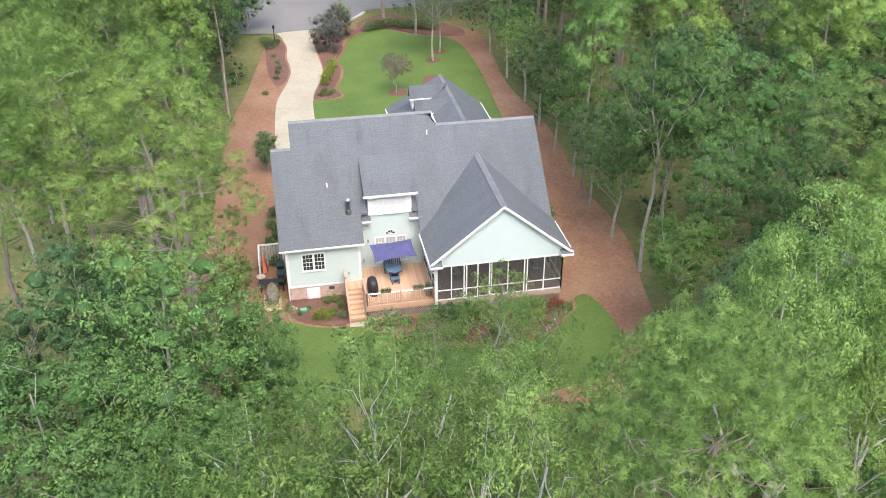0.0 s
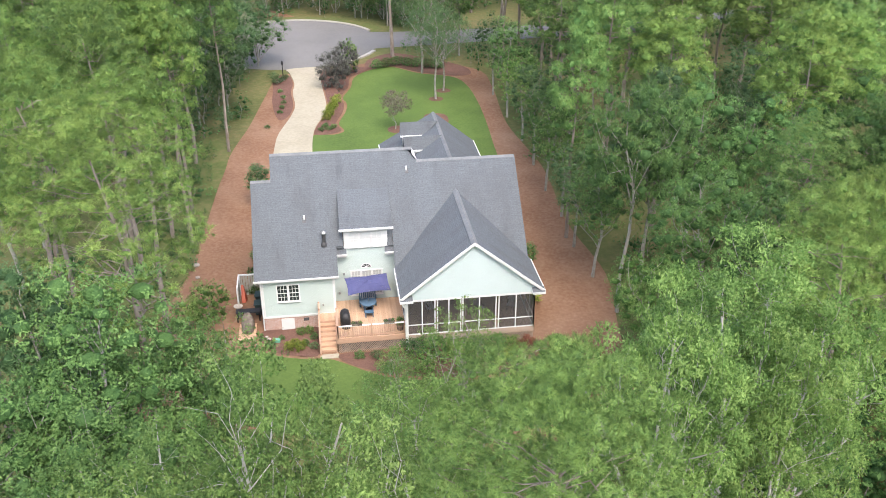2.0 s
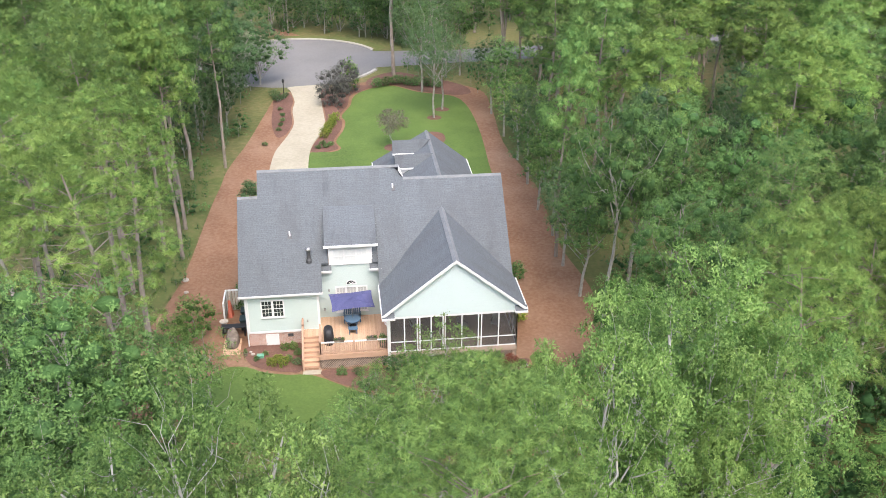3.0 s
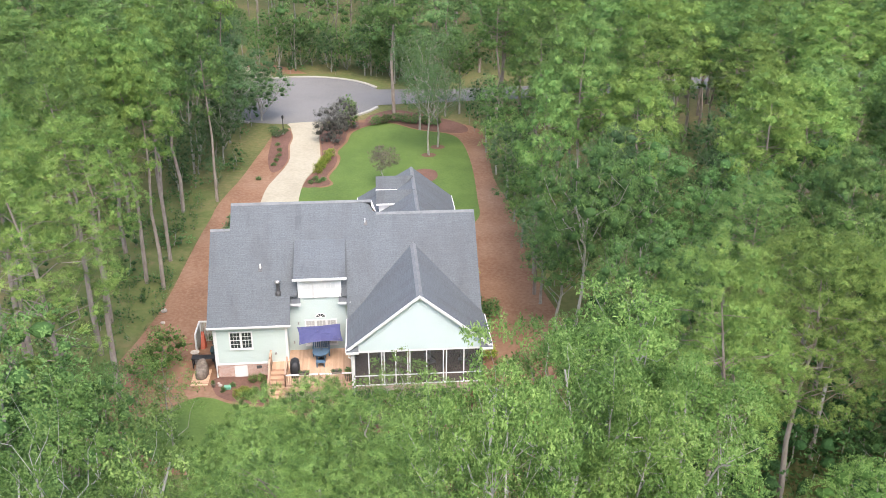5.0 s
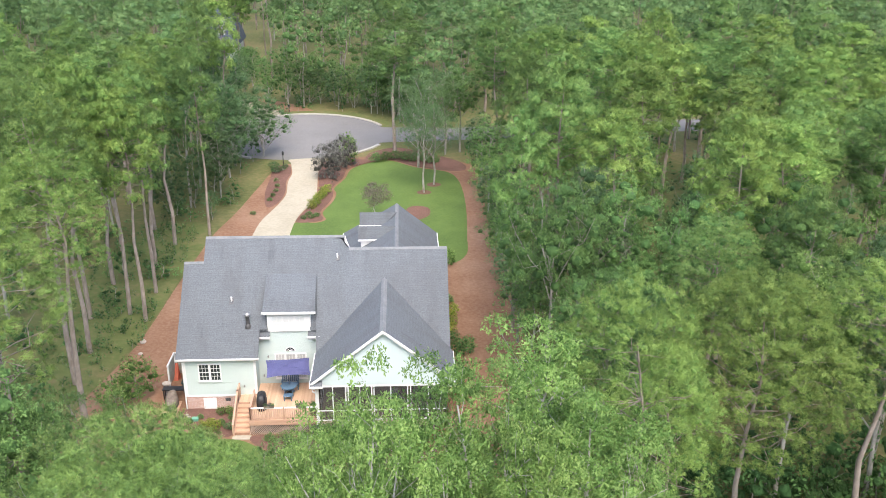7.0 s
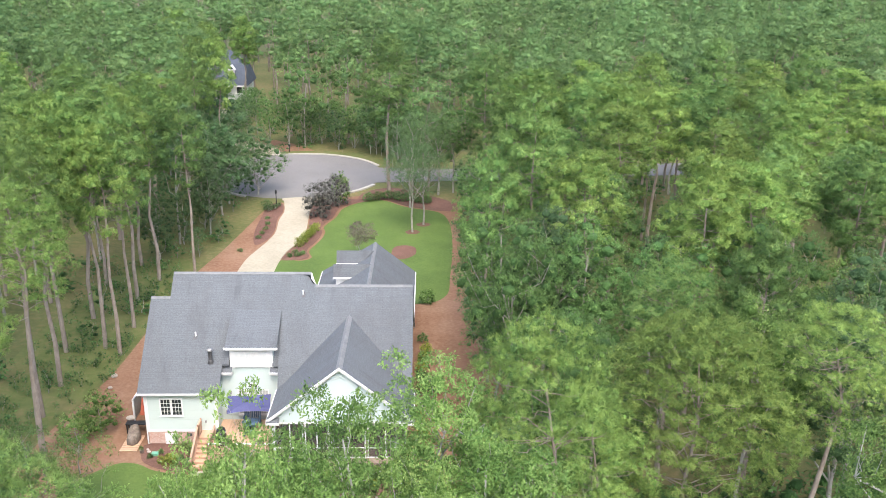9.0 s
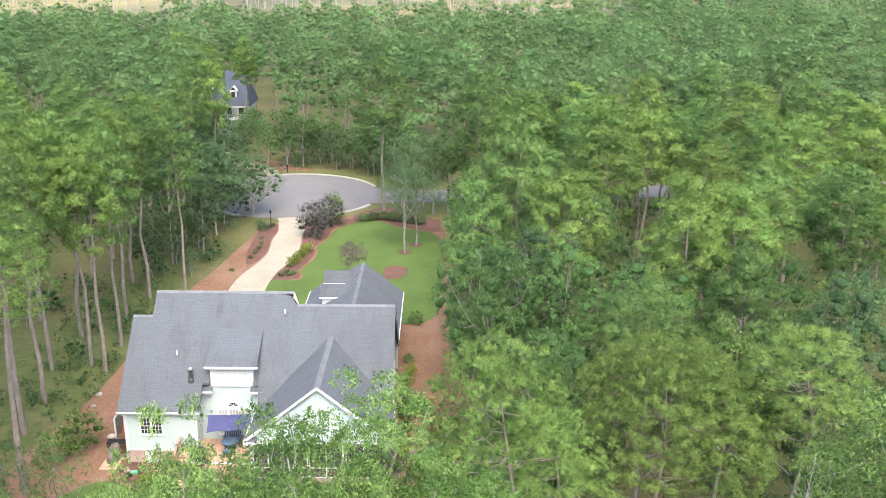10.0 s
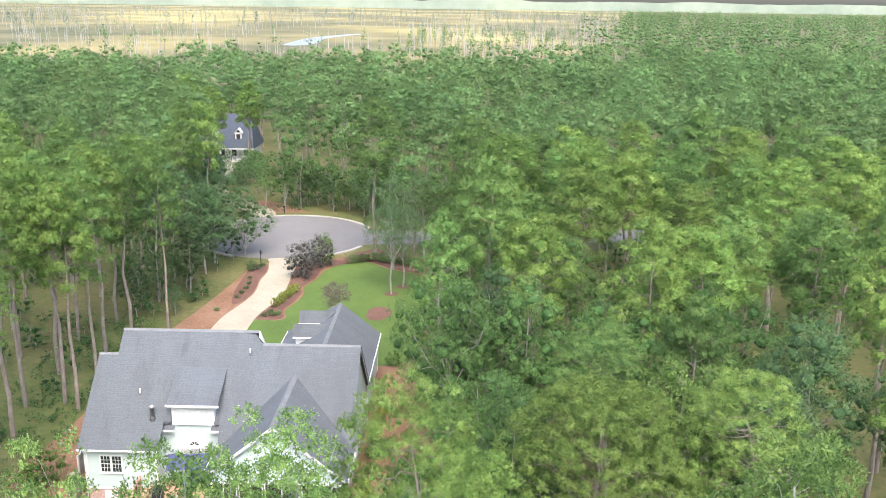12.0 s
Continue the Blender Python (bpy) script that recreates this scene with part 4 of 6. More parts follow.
def slatted_bench(at, turn=0.0):
    t = thing("deck_bench", (0, 0, 0), "blue-grey slatted plastic bench at the patio table", "bench", "patio seats")
    for k in range(4):
        part("slat", box(-0.62, 0.62, -0.2 + k * 0.11, -0.1 + k * 0.11, 0.42, 0.45), TEAL, t)
    for k in range(9):
        x = -0.56 + k * 0.14
        part("back_slat", slab([(x - 0.05, 0.24, 0.5), (x + 0.05, 0.24, 0.5), (x + 0.05, 0.34, 1.0), (x - 0.05, 0.34, 1.0)], 0.025, None, (0, 1, 0)), TEAL, t)
    part("top_rail", box(-0.62, 0.62, 0.32, 0.38, 0.97, 1.05), TEAL, t)
    for x in (-0.58, 0.58):
        for y in (-0.18, 0.24):
            part("leg", box(x - 0.04, x + 0.04, y - 0.04, y + 0.04, 0, 0.44), TEAL, t)
        part("armrest", box(x - 0.06, x + 0.06, -0.22, 0.3, 0.64, 0.68), TEAL, t)
    t.matrix_basis = pose(*at, 0, 0, turn)
    return t


def octagon_table(at):
    t = thing("patio_table", at, "blue-grey octagonal plastic patio table", "table")
    x, y, z = at
    part("tabletop", lathe([(0.60, 0.70), (0.62, 0.72), (0.62, 0.75), (0.58, 0.76)], at, 8), TEAL, t)
    for k in range(4):
        a = math.tau * (k + 0.5) / 4
        part("leg", bar((x + 0.42 * math.cos(a), y + 0.42 * math.sin(a), z), (x + 0.36 * math.cos(a), y + 0.36 * math.sin(a), z + 0.7), 0.07, 0.07), TEAL, t)
    part("cross_brace", box(x - 0.4, x + 0.4, y - 0.03, y + 0.03, z + 0.3, z + 0.36), TEAL, t)


def footstool(at):
    t = thing("patio_stool", at, "low blue-grey plastic seat at the patio table", "stool", "patio seats")
    x, y, z = at
    part("seat", box(x - 0.32, x + 0.32, y - 0.22, y + 0.22, z + 0.38, z + 0.43, None, 0.012), TEAL, t)
    for i in (-0.26, 0.26):
        for j in (-0.16, 0.16):
            part("leg", box(x + i - 0.035, x + i + 0.035, y + j - 0.035, y + j + 0.035, z, z + 0.38), TEAL, t)


slatted_bench((7.95, 1.0, DZ))
octagon_table((7.95, 0.2, DZ))
footstool((7.95, -0.6, DZ))


def covered_grill(at, turn):
    t = thing("covered_grill", (0, 0, 0), "barbecue under a fitted black cover on the deck", "grill")
    bm = bmesh.new()
    prof = [(0.34, 0.62, 0.05), (0.36, 0.64, 0.5), (0.35, 0.62, 0.8), (0.30, 0.52, 1.05), (0.22, 0.40, 1.16), (0.10, 0.25, 1.2)]
    rings = []
    for hw, hl, z in prof:
        rings.append([bm.verts.new((hw * (abs(math.cos(a)) ** 0.6) * math.copysign(1, math.cos(a)), hl * (abs(math.sin(a)) ** 0.6) * math.copysign(1, math.sin(a)), z + 0.015 * math.sin(5 * a))) for a in [k * math.tau / 20 for k in range(20)]])
    for r0, r1 in zip(rings, rings[1:]):
        for k in range(20):
            bm.faces.new((r0[k], r0[(k + 1) % 20], r1[(k + 1) % 20], r1[k]))
    bm.faces.new(rings[-1]), bm.faces.new(rings[0][::-1])
    part("cover", bm, BLACK, t, smooth=True)
    part("tag", box(0.33, 0.345, -0.06, 0.06, 0.88, 0.94), WHITE, t, "small white tag on the cover")
    for i in (-0.24, 0.24):
        part("wheel", tube([(i - 0.02, -0.4, 0.06), (i + 0.02, -0.4, 0.06)], [0.06, 0.06], 10), PIPE, t)
    t.matrix_basis = pose(*at, 0, 0, turn)


covered_grill((6.2, -1.55, DZ), 4)


# ---- foliage ----
rng = np.random.default_rng(7)


def unit(v):
    return v / np.maximum(np.linalg.norm(v, axis=-1, keepdims=True), 1e-6)


def brushes(p, axes, length, blades):
    """Bristling tufts of needles: narrow blades fanned out of one small ring to a rounded brush."""
    n, k, wide = len(p), blades, 0.17 if blades > 10 else 0.22 if blades > 8 else 0.3
    a = unit(axes + 0.25 * rng.normal(size=(n, 3)))
    t1 = unit(np.cross(a, rng.normal(size=(n, 3))))
    t2 = np.cross(a, t1)
    reach = (length * rng.uniform(0.75, 1.25, n))[:, None, None]
    turn = math.tau * (np.arange(k)[None] / k) + rng.uniform(0, math.tau, (n, 1))
    ring = t1[:, None] * np.cos(turn)[..., None] + t2[:, None] * np.sin(turn)[..., None]
    base = p[:, None] + ring * reach * wide
    lean = rng.uniform(0.15, 1.75, (n, k))[..., None]
    way = a[:, None] * np.cos(lean) + unit(ring + 0.6 * (np.roll(ring, -1, 1) - ring)) * np.sin(lean)
    tip = p[:, None] + way * reach * rng.uniform(0.8, 1.1, (n, k, 1))
    up = np.array((0, 0, 0.2))
    v = np.concatenate([base, tip], 1)
    nor = unit(np.concatenate([np.broadcast_to(a[:, None], base.shape) + ring * 0.2, way * 0.45 + axes[:, None] * 0.7], 1) + up)
    i = np.arange(k)
    tris = np.broadcast_to(np.stack([i, (i + 1) % k, i + k], 1)[None], (n, k, 3)).copy()
    bad = (np.cross(np.roll(base, -1, 1) - base, tip - base) * (a[:, None] + way * 0.5 + up)).sum(2) < 0
    tris[bad] = tris[bad][:, ::-1]
    tris = tris + (np.arange(n) * 2 * k)[:, None, None]
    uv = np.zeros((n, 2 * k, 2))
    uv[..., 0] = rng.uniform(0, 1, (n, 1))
    # young tips lighter; the tuft's inner shade is put into the base tone
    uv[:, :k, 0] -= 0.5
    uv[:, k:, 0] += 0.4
    return v.reshape(-1, 3), tris.reshape(-1, 3), nor.reshape(-1, 3), uv.reshape(-1, 2)


def sprays(p, axes, length, count, wide=0.24):
    """Sprays of single leaves round a twig's end, each leaf folded along its rib."""
    m = len(p)
    own = np.repeat(np.arange(m), count)
    n = len(own)
    a = axes[own]
    way = unit(a * 0.35 + rng.normal(size=(n, 3)) * 0.75 + np.array((0, 0, -0.12)))
    face = unit(a * 0.8 + rng.normal(size=(n, 3)) * 0.45 + np.array((0, 0, 0.55)))
    side = unit(np.cross(face, way))
    face = np.cross(way, side)
    face *= np.sign((face * (a + np.array((0, 0, 0.6)))).sum(1, keepdims=True))
    size = length * rng.uniform(0.7, 1.25, (n, 1))
    base = p[own] + rng.normal(size=(n, 3)) * length * 0.42 + way * size * 0.15
    half = base + way * size * 0.5
    v = np.stack([base, half + side * size * wide + face * size * 0.06, base + way * size - face * size * 0.1, half - side * size * wide + face * size * 0.06], 1)
    nor = np.repeat(unit(face * 0.4 + a * 0.8)[:, None], 4, 1)
    g = np.cross(v[:, 1] - v[:, 0], v[:, 2] - v[:, 0])
    tris = np.broadcast_to(np.array([(0, 1, 2), (0, 2, 3)])[None], (n, 2, 3)).copy()
    bad = (g * face).sum(1) < 0
    tris[bad] = tris[bad][:, :, ::-1]
    tris = tris + (np.arange(n) * 4)[:, None, None]
    uv = np.zeros((n, 4, 2))
    uv[..., 0] = rng.uniform(0, 1, m)[own][:, None]
    return v.reshape(-1, 3), tris.reshape(-1, 3), nor.reshape(-1, 3), uv.reshape(-1, 2)


GOLD = (1 + 5 ** 0.5) / 2
ICO = unit(np.array([(-1, GOLD, 0), (1, GOLD, 0), (-1, -GOLD, 0), (1, -GOLD, 0), (0, -1, GOLD), (0, 1, GOLD), (0, -1, -GOLD), (0, 1, -GOLD), (GOLD, 0, -1), (GOLD, 0, 1), (-GOLD, 0, -1), (-GOLD, 0, 1)]))
ICO_TRIS = np.array([(i, j, k) for i in range(12) for j in range(12) for k in range(12) if i < j and i < k and all(np.linalg.norm(ICO[a] - ICO[b]) < 1.1 for a, b in ((i, j), (j, k), (i, k))) and np.dot(np.cross(ICO[j] - ICO[i], ICO[k] - ICO[i]), ICO[i]) > 0])


OCTA = np.array([(1, 0, 0), (0, 1, 0), (-1, 0, 0), (0, -1, 0), (0, 0, 1), (0, 0, -1)], float)
OCTA_TRIS = np.array([(0, 1, 4), (1, 2, 4), (2, 3, 4), (3, 0, 4), (1, 0, 5), (2, 1, 5), (3, 2, 5), (0, 3, 5)])


def hearts(centres, radii, flat, size, coarse):
    """The close inner foliage of each clump, an uneven light-blocking lump under its tufts."""
    form, faces = (OCTA, OCTA_TRIS) if coarse and len(centres) < 9 else (ICO, ICO_TRIS)
    n, m = len(centres), len(form)
    turn = rng.uniform(0, math.tau, n)
    c, s = np.cos(turn)[:, None], np.sin(turn)[:, None]
    d = np.stack([form[:, 0] * c - form[:, 1] * s, form[:, 0] * s + form[:, 1] * c, np.broadcast_to(form[:, 2], (n, m))], 2)
    v = centres[:, None, :] + d * (radii[:, None, None] * size * rng.uniform(0.6, 1.05, (n, m, 1))) * np.array((1, 1, flat))
    tris = (faces[None] + (np.arange(n) * m)[:, None, None]).reshape(-1, 3)
    # shade inside the clump is painted in as a very low tone
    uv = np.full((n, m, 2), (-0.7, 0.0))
    return v.reshape(-1, 3), tris, unit(d + np.array((0, 0, 0.25))).reshape(-1, 3), uv.reshape(-1, 2)


def merge(a, b):
    return np.concatenate([a[0], b[0]]), np.concatenate([a[1], b[1] + len(a[0])]), np.concatenate([a[2], b[2]]), np.concatenate([a[3], b[3]])


def crown(centres, radii, flat, density, size, heart, middle, leaf, count, thin=0.0, coarse=False):
    """Tufts or sprays through the outer shell of overlapping pads, fewer below and inside."""
    squash = np.array((1, 1, flat))
    number = np.maximum((density * radii ** 2 * 9).astype(int), 3)
    own = np.repeat(np.arange(len(centres)), number)
    d = unit(rng.normal(size=(len(own), 3)) + np.array((0, 0, 0.5)))
    far = rng.uniform(0.35 if heart == 0 else 0.45, 1.12, (len(own), 1)) ** 0.5
    p = centres[own] + d * radii[own][:, None] * far * squash
    keep = np.ones(len(own), bool)
    for k in range(len(centres)):
        q = np.linalg.norm((p - centres[k]) / squash, axis=1) / radii[k]
        keep &= (q > 0.7) | (own == k)
    out = unit(p - np.asarray(middle))
    keep &= rng.uniform(size=len(own)) > np.where((d[:, 2] < -0.35) | ((d * out).sum(1) < -0.25), 0.7, thin)
    p, d, out = p[keep], d[keep], out[keep]
    axes = unit(d * 0.7 + out * 0.5 + np.array((0, 0, 0.12)))
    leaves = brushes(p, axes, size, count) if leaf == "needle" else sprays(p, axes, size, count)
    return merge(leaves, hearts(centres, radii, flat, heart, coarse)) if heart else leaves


def limbs(trunk, ends, r0, sides, boughs=0):
    """A trunk through points, and tapering kinked limbs to each end, sprung from the trunk or from a few main boughs."""
    verts, tris = [], []

    def run(points, radii, k):
        base = len(verts)
        pts = [np.asarray(p, float) for p in points]
        for i, (p, r) in enumerate(zip(pts, radii)):
            d = unit(pts[min(i + 1, len(pts) - 1)] - pts[max(i - 1, 0)])
            s = unit(np.cross(d, (0.31, 0.95, 0.02)))
            u = np.cross(d, s)
            for j in range(k):
                a = math.tau * j / k
                verts.append(p + r * (s * math.cos(a) + u * math.sin(a)))
        for i in range(len(pts) - 1):
            for j in range(k):
                a, b = base + i * k + j, base + i * k + (j + 1) % k
                tris.extend(((a, b, b + k), (a, b + k, a + k)))

    tr = np.asarray(trunk, float)
    run(tr, [r0 * (1 - 0.85 * i / (len(tr) - 1)) for i in range(len(tr))], sides)
    zs = tr[:, 2]
    joints = []

    def grow_limb(e, r, h, k):
        h = min(max(h, zs[0] + 0.3), zs[-1] - 0.1)
        p = np.array([np.interp(h, zs, tr[:, 0]), np.interp(h, zs, tr[:, 1]), h])
        e = np.asarray(e)
        near = [(np.linalg.norm(e - q), q, w) for q, w in joints if q[2] < e[2] - 0.1]
        if near and k == 3:
            gap, q, w = min(near, key=lambda c: c[0])
            if gap < np.linalg.norm(e - p):
                p, r = q, min(r, w)
        w = np.linalg.norm(e - p)
        m1 = p + (e - p) * 0.33 + rng.normal(size=3) * 0.08 * w
        m2 = p + (e - p) * 0.68 + rng.normal(size=3) * 0.08 * w
        run((p, m1, m2, e), (r, r * 0.75, r * 0.5, r * 0.2), k)
        return (m1, r * 0.7), ((m1 + m2) / 2, r * 0.6), (m2, r * 0.5)

    order = list(range(len(ends)))
    if boughs:
        main = sorted(order, key=lambda i: -np.hypot(ends[i][0][0], ends[i][0][1]) + rng.uniform(0, 1.5))[:boughs]
        for i in main:
            e, r, h = ends[i]
            joints.extend(grow_limb(e, r0 * rng.uniform(0.25, 0.4), h - 0.6, 5))
        order = [i for i in order if i not in main]
    for i in order:
        grow_limb(*ends[i], 3)
    return np.array(verts), np.array(tris)


def spaced(draw, count):
    """Picks points one by one, each the farthest of a few draws from those picked before."""
    got = [draw()]
    while len(got) < count:
        some = [draw() for k in range(7)]
        have = np.array([g[0] for g in got])
        got.append(max(some, key=lambda c: ((have - c[0]) ** 2).sum(1).min()))
    return got


def pine_parts(h, radius, bare, pads, puff, density, size, blades=8, heart=0.0, gap=0.2, lean=0.3, fine=True):
    """A tall pine: bare lower trunk, limbs, and a rounded crown of joined pads of needle tufts."""
    trunk = [(0, 0, -0.3)] + [(lean * rng.normal() * k * 0.25, lean * rng.normal() * k * 0.25, h * 0.87 * k / 5) for k in range(1, 6)]
    top = np.array(trunk[-1])
    ph = rng.uniform(0, 6, 2)

    def draw():
        while True:
            s = rng.uniform(0, 1) ** 0.6
            z = h * (bare + (1 - bare) * s)
            reach = radius * math.sqrt(max(1 - (max(s - 0.3, 0) / 0.72) ** 2, 0.01)) * (0.62 + 0.38 * min(s / 0.35, 1))
            a = rng.uniform(0, math.tau)
            reach *= 0.96 + 0.1 * math.sin(3 * a + ph[0] + z) + 0.08 * math.sin(5 * a + ph[1])
            q = max(reach - 0.75 * puff, 0) * (1.0 if rng.uniform() < 0.8 else rng.uniform(0.2, 0.8))
            p = np.array((q * math.cos(a), q * math.sin(a), z - 0.5 * puff - 0.04 * q)) + top * (z / h) * np.array((1, 1, 0))
            if s > 0.3 or rng.uniform() > gap:
                return p, s, q, z

    cs, rs, ends = [], [], []
    for p, s, q, z in spaced(draw, pads):
        cs.append(p)
        rs.append(rng.uniform(0.75, 1.15) * puff)
        if fine and s < 0.75 and rng.uniform() < 50 / pads:
            ends.append((p - np.array((0, 0, 0.2)), 0.02 + 0.03 * (1 - s), z - 0.35 * q - 0.3))
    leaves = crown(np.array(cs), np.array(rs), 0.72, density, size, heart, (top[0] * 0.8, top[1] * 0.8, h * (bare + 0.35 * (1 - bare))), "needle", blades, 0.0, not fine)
    return limbs(trunk, ends, 0.0115 * h, 8 if fine else 3), leaves


def broad_parts(h, radius, bare, pads, puff, density, size, leaves=5, heart=0.0, gap=0.25, twigs=0.35, fine=True, thin=0.0, boughs=0):
    """A broadleaved tree: forking limbs and an uneven crown of leafy sprays with gaps."""
    trunk = [(0, 0, -0.3)] + [(0.1 * rng.normal() * k * radius / 4, 0.1 * rng.normal() * k * radius / 4, h * (0.88 * k / 5)) for k in range(1, 6)]
    mid, half = h * (1 + bare) / 2, h * (1 - bare) / 2
    ph = rng.uniform(0, 6, 3)

    def draw():
        while True:
            d = unit(rng.normal(size=3) + np.array((0, 0, 0.3)))
            a = math.atan2(d[1], d[0])
            lump = 0.84 + 0.12 * math.sin(3 * a + ph[0]) + 0.1 * math.sin(4 * d[2] + ph[1]) + 0.08 * math.sin(5 * a + 4 * d[2] + ph[2])
            if lump < 0.66 + gap * rng.uniform(-0.5, 0.6):
                continue
            q = lump * (1.0 if rng.uniform() < 0.8 else rng.uniform(0.3, 0.8))
            return np.array((d[0] * max(radius * q - 0.6 * puff, 0), d[1] * max(radius * q - 0.6 * puff, 0), mid + d[2] * max(half * q - 0.5 * puff, 0))), 0

    cs, rs, ends = [], [], []
    for p, _ in spaced(draw, pads):
        cs.append(p)
        rs.append(rng.uniform(0.65, 1.2) * puff)
        if rng.uniform() < twigs:
            ends.append((p + (0, 0, rs[-1] * 0.85), 0.006 * radius * rng.uniform(0.5, 1.2), p[2] - 1.0 * math.hypot(p[0], p[1]) - 0.3))
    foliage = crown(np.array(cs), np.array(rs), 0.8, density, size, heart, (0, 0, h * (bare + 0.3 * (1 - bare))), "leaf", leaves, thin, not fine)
    return limbs(trunk, ends if fine else [], 0.010 * h + 0.02, 7 if fine else 3, boughs), foliage


def model(name, parts, bark, leaf):
    (tv, tt), (cv, ct, cn, cu) = parts
    return mesh_from(name + "_trunk", tv, tt, bark), mesh_from(name + "_crown", cv, ct, leaf, cn, cu)


def plant(name, shape, at, scale, turn, label, category="tree", group="", squash=1.0):
    """Stands a tree or shrub of the given shape on the land."""
    t = new(name)
    t.matrix_basis = Matrix.LocRotScale((at[0], at[1], rise(at[1]) + (at[2] if len(at) > 2 else 0)), Euler((0, 0, turn)), (scale, scale, scale * squash))
    for n, me in zip(("trunk", "crown"), shape):
        o = new(n, me)
        o.parent = t
    return tagged(t, label, category, group)


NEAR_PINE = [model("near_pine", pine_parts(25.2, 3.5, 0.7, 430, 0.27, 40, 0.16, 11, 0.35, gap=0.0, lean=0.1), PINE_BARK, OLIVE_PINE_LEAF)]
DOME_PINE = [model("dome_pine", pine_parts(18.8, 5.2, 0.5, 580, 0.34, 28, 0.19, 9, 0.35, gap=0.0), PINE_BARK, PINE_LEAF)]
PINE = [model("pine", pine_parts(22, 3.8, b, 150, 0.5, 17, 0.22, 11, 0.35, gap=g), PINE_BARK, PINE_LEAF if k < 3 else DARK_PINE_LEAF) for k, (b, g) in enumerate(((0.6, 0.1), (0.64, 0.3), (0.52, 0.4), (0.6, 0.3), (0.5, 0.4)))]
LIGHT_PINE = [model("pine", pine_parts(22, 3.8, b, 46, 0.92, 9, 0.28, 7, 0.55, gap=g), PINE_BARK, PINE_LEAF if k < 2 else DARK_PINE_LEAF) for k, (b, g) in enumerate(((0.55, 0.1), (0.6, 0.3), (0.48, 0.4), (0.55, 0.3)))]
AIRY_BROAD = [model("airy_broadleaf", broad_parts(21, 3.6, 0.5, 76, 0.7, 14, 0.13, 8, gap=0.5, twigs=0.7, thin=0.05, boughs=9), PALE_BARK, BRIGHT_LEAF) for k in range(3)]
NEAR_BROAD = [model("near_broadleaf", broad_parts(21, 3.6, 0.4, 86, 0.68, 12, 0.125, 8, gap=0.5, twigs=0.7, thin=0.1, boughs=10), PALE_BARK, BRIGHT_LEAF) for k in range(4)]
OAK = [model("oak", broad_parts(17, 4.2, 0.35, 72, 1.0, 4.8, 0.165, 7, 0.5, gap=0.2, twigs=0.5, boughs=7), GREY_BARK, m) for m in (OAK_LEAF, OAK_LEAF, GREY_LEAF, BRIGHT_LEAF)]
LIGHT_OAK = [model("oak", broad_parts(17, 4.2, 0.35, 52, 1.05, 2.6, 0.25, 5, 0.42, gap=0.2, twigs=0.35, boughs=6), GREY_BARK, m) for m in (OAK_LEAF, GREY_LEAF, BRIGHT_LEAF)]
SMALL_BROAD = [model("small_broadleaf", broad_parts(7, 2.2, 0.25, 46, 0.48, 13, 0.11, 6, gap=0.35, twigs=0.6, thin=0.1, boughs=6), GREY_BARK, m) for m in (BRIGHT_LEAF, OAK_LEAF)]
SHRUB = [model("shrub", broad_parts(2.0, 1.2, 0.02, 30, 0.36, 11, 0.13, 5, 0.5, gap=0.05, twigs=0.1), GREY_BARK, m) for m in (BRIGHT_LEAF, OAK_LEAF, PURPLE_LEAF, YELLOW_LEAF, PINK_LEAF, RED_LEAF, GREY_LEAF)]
SHRUB.append(model("bronze_shrub", broad_parts(2.0, 1.2, 0.02, 44, 0.34, 26, 0.075, 5, 0.5, gap=0.15, twigs=0.2), GREY_BARK, PURPLE_LEAF))
standing = []


def grow(name, shapes, rows, base_h, base_r, label, group):
    """Rows of x, y, height, crown radius."""
    for k, (x, y, h, r) in enumerate(rows):
        s = r / base_r
        plant(name, shapes[k % len(shapes)], (x, y), s, k * 2.4, label, "tree", group, h / (base_h * s))
        standing.append((x, y, r))


grow("pine_tree", NEAR_PINE, [(10.5, -40.7, 25.4, 3.5)], 25.2, 3.5, "tall pine with dense bright bristling needle tufts", "pines behind the house")
grow("pine_tree", DOME_PINE, [(34.2, -18.8, 18.8, 5.2)], 18.8, 5.2, "broad dense pine with rounded yellow-green crown", "pines behind the house")
grow("pine_tree", PINE, [(25.6, -27.4, 22.8, 3.3), (41.8, -17.2, 19, 3.6), (28.8, -22.6, 17.0, 3.0), (36.4, -6.2, 17.5, 3.4), (24.6, -24.8, 15.5, 2.8)], 22, 3.8, "broad dense pine with rounded yellow-green crown", "pines behind the house")
grow("pine_tree", PINE, [(-5.6, -3.6, 21.5, 3.8), (-9.6, -9.2, 24.2, 4.0), (-4.4, -16.2, 23.8, 4.6), (-9.0, 4.2, 24.4, 3.6), (-11.5, -2.0, 22, 3.6), (-14.5, 4.0, 23, 3.8), (-13, -13, 23, 4.0)],
     22, 3.8, "tall pine with bare trunk and open green crown", "pines beside the house")
grow("pine_tree", LIGHT_PINE, [(-6.25, 14.5, 21.0, 2.9), (-7.95, 15.8, 22, 3.0), (-6.7, 20.1, 21.5, 2.8), (-11.2, 22.1, 22, 3.4), (-8.2, 26.3, 22, 3.2), (-11.2, 15.1, 23, 3.4), (-4.4, 34.2, 20.5, 2.6), (-7.5, 31.5, 21, 3.2), (-9.4, 9.0, 22.5, 3.4), (-6.4, 60.0, 21.5, 2.6), (-8.6, 56.0, 22, 2.8)],
     22, 3.8, "slender pine with long bare trunk beside the driveway", "pines along the driveway")
